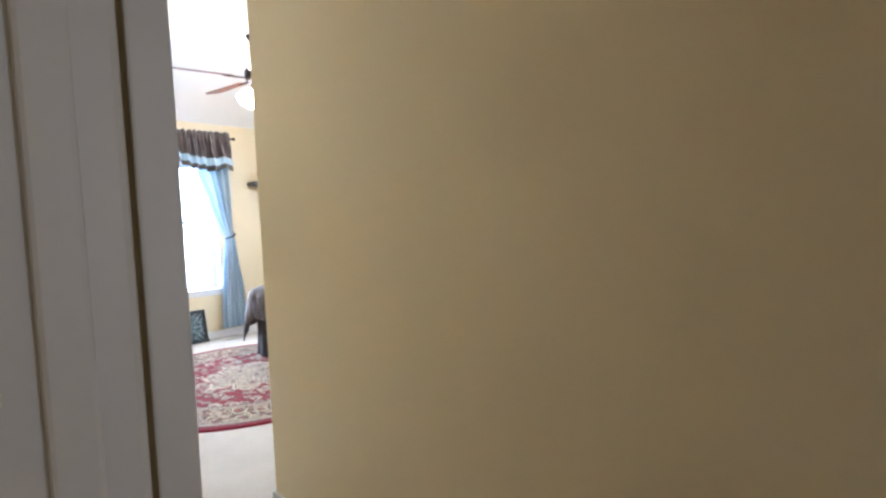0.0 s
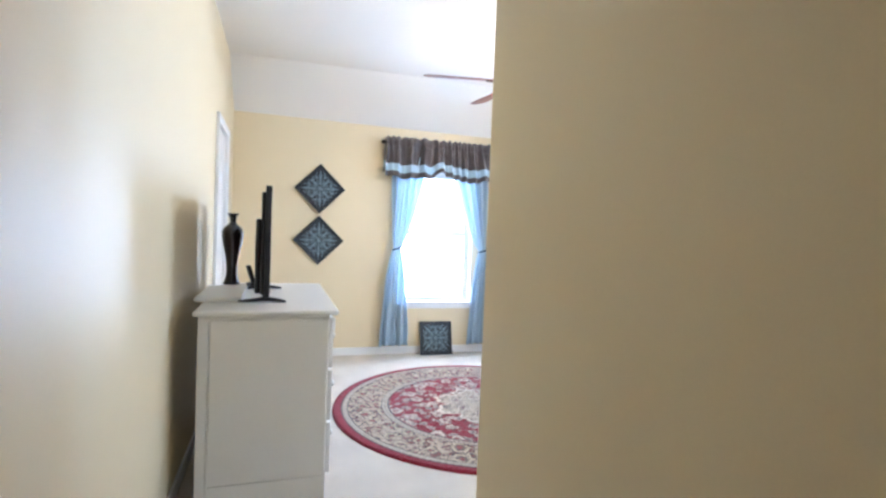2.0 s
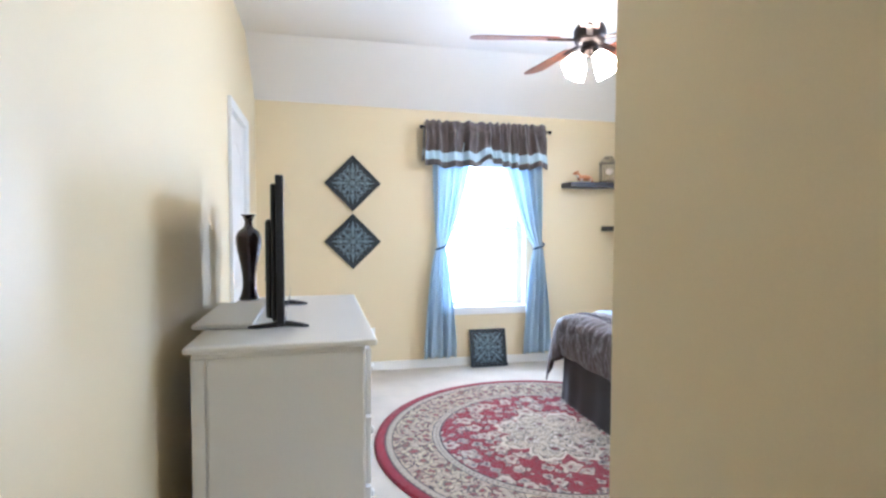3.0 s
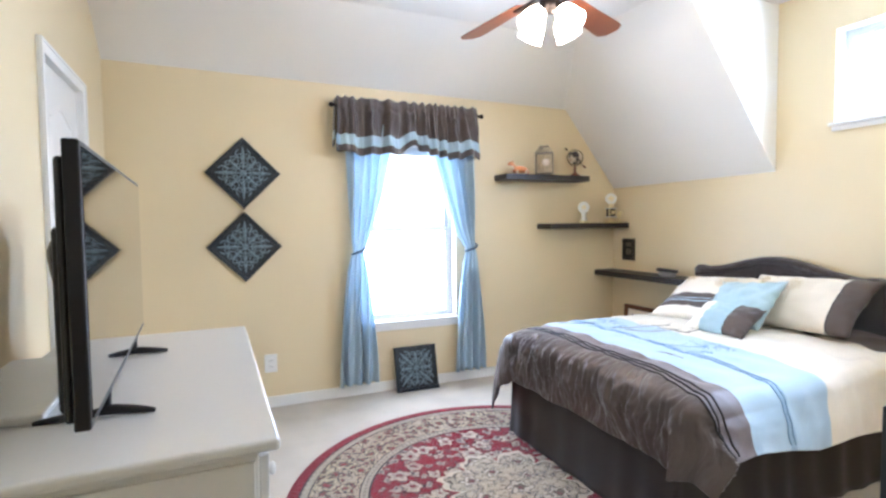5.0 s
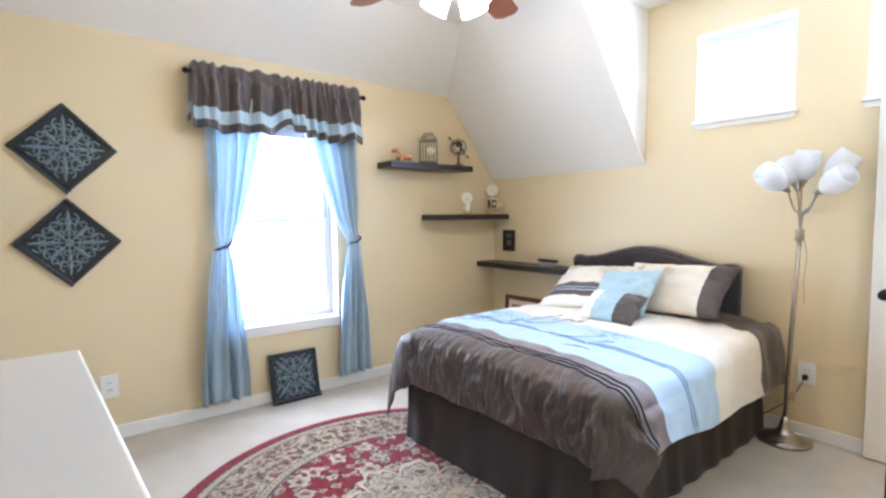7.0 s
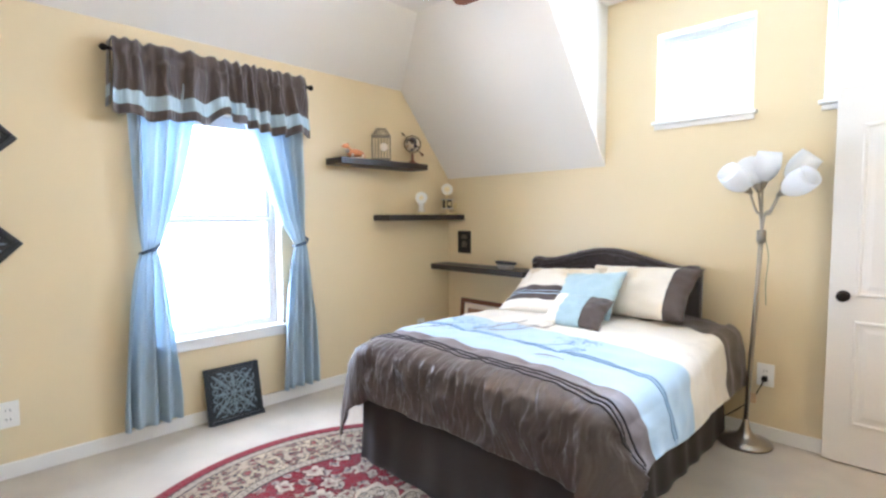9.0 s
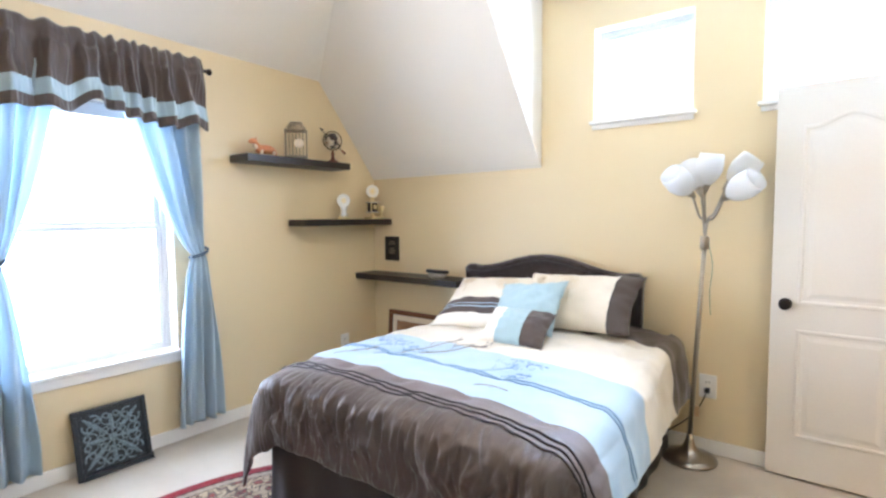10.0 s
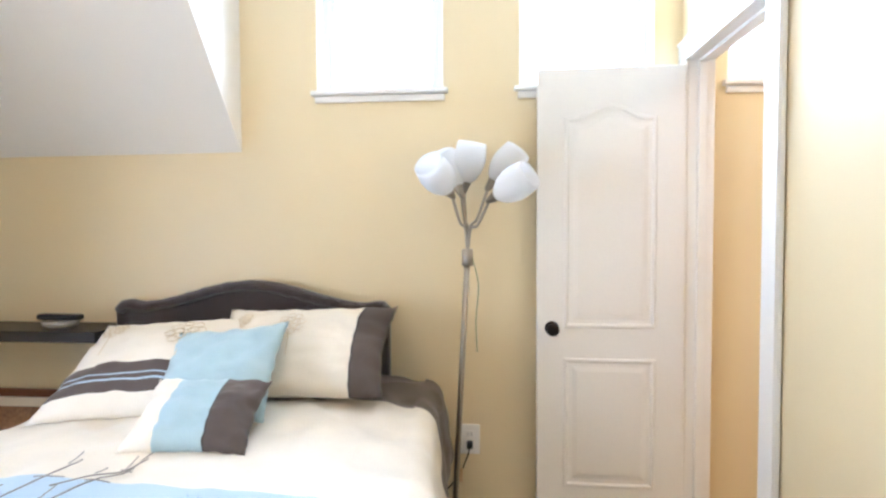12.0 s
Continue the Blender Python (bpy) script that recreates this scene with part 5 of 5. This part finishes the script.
# ---- vase and small electronics ----
va = thing("vase", "tall dark brown glazed vase with a flared neck", "vase", pose(-3.215, 1.245, DT))
bm = bmesh.new()
lathe(bm, [(0.001, 0), (0.054, 0), (0.056, 0.008), (0.046, 0.03), (0.036, 0.07), (0.036, 0.13), (0.046, 0.20), (0.062, 0.275), (0.070, 0.33), (0.070, 0.36), (0.058, 0.392), (0.032, 0.412), (0.022, 0.425), (0.021, 0.45), (0.030, 0.475), (0.042, 0.488), (0.040, 0.489), (0.018, 0.45), (0.001, 0.44)], 36)
part("body", bm, mat("dark_brown_glaze", lin(38, 22, 20), 0.12, 0.3, 12, 60, 0.0, coat=0.6), va, "", True)
ph = thing("cordless_phone", "small black cordless phone standing in its cradle", "phone", pose(-3.07, 1.40, DT, 0, 0, 25))
part("cradle", boxes(((-0.05, -0.035, 0), (0.05, 0.035, 0.028)), r=0.008), BLACKP, ph)
bm = bmesh.new()
box(bm, (-0.022, -0.012, 0.0), (0.022, 0.012, 0.13), 0.008, m=Matrix.Translation((0, 0, 0.02)) @ Matrix.Rotation(radians(18), 4, "X"))
part("handset", bm, BLACKP, ph)
bm = bmesh.new()
tube(bm, spline([(-0.02, 0.03, 0.02), (0.03, 0.06, 0.07), (0.10, -0.06, 0.03), (0.20, -0.15, 0.006), (0.36, -0.26, 0.006), (0.40, -0.29, 0.003)], 8), 0.003, 6)
part("cable", bm, BLACKP, ph, "thin black cable trailing over the dresser", True)
ad = thing("power_adapter", "small black power adapter at the dresser's far end", "adapter", pose(-3.285, 1.26, DT, 0, 0, 30))
part("case", boxes(((-0.02, -0.015, 0), (0.02, 0.015, 0.03)), r=0.004), BLACKP, ad)


# ---- ceiling fan ----
CHERRY = mat("cherry_wood", lin(112, 62, 38), 0.4, 0.2, 6, 90, 0.004)
FANC = (-3.12, 3.31)
fan = thing("ceiling_fan", "five-blade cherry wood ceiling fan with lit glass shades", "ceiling fan", pose(FANC[0], FANC[1], TOP - 0.03))
bm = bmesh.new()
lathe(bm, [(0.001, -0.03), (0.02, -0.03), (0.05, -0.015), (0.068, 0.018), (0.07, 0.03), (0.001, 0.03)], 24)
part("canopy", bm, BRONZE, fan, "", True)
bm = bmesh.new()
tube(bm, [(0, 0, -0.02), (0, 0, -0.22)], 0.013, 12)
part("down_rod", bm, BRONZE, fan, "", True)
bm = bmesh.new()
lathe(bm, [(0.001, -0.36), (0.05, -0.36), (0.09, -0.345), (0.10, -0.32), (0.10, -0.27), (0.085, -0.24), (0.04, -0.215), (0.001, -0.21)], 32)
part("motor", bm, BRONZE, fan, "", True)
bm = bmesh.new()
lathe(bm, [(0.001, -0.43), (0.03, -0.43), (0.05, -0.41), (0.055, -0.38), (0.04, -0.36), (0.001, -0.36)], 24)
part("light_fitter", bm, BRONZE, fan, "", True)
for k in range(5):
    rz = radians(43.6 + 72 * k)
    R4 = Matrix.Rotation(rz, 4, "Z")
    bm = bmesh.new()
    out = []
    for i in range(15):
        u = i / 14
        x = 0.20 + 0.557 * u
        hw_ = 0.055 + 0.022 * min(1, u * 1.3)
        if u > 0.9:
            hw_ *= math.sqrt(max(0.05, 1 - ((u - 0.9) / 0.1) ** 2 * 0.75))
        out.append((x, hw_))
    tiltm = R4 @ Matrix.Translation((0, 0, -0.322)) @ Matrix.Rotation(radians(-12), 4, "X")
    top_ = [bm.verts.new(tiltm @ Vector((x, w_, 0.003))) for x, w_ in out] + [bm.verts.new(tiltm @ Vector((x, -w_, 0.003))) for x, w_ in reversed(out)]
    bot_ = [bm.verts.new(tiltm @ Vector((x, w_, -0.003))) for x, w_ in out] + [bm.verts.new(tiltm @ Vector((x, -w_, -0.003))) for x, w_ in reversed(out)]
    bm.faces.new(top_); bm.faces.new(bot_)
    for i in range(len(top_)):
        bm.faces.new((top_[i], top_[(i + 1) % len(top_)], bot_[(i + 1) % len(top_)], bot_[i]))
    blade = part("blade", bm, CHERRY, fan)
    bm = bmesh.new()
    box(bm, (0.085, -0.018, -0.010), (0.27, 0.018, -0.004), 0.003, m=tiltm)
    part("blade_iron", bm, BRONZE, blade)
SHADE_GLOW = glow("lit_frosted_shade", (1.0, 0.85, 0.62), 48.0)
for k in range(4):
    a = radians(103 + 90 * k)
    d = Vector((math.cos(a) * 0.62, math.sin(a) * 0.62, -0.78)).normalized()
    s0 = Vector((math.cos(a) * 0.045, math.sin(a) * 0.045, -0.40))
    bm = bmesh.new()
    tube(bm, [s0, s0 + d * 0.06], 0.014, 10)
    q = Matrix.Translation(s0 + d * 0.05) @ d.to_track_quat("Z", "Y").to_matrix().to_4x4()
    sock = part("lamp_socket", bm, BRONZE, fan, "", True)
    bm = bmesh.new()
    ps = [(0.024, 0.0), (0.042, 0.018), (0.054, 0.05), (0.059, 0.082), (0.066, 0.11)]
    lathe(bm, [(0.001, 0.0)] + ps + [(r - 0.004, z - 0.001) for r, z in reversed(ps)] + [(0.001, 0.006)], 24, q)
    part("glass_shade", bm, SHADE_GLOW, sock, "glowing warm white glass shade", True)


# ---- standing mirror beside the bathroom wall ----
sm = thing("standing_mirror", "narrow black-framed standing mirror", "mirror", pose(-1.482, 3.12, 0, 0, 0, 90))
bm = bmesh.new()
for lo, hi in (((-0.2, -0.011, 0.03), (-0.178, 0.011, 1.05)), ((0.178, -0.011, 0.03), (0.2, 0.011, 1.05)), ((-0.178, -0.011, 1.028), (0.178, 0.011, 1.05)), ((-0.178, -0.011, 0.03), (0.178, 0.011, 0.052))):
    box(bm, lo, hi, 0.003)
part("frame", bm, BLACKP, sm)
part("mirror_glass", boxes(((-0.178, -0.003, 0.052), (0.178, 0.003, 1.028))), mat("mirror_silver", (0.85, 0.86, 0.85), 0.03, 0.0, 2, 40, 0.0, metal=1.0), sm)
for s in (-1, 1):
    part("foot", boxes(((s * 0.189 - 0.011, -0.11, 0), (s * 0.189 + 0.011, 0.11, 0.028)), r=0.004), BLACKP, sm)
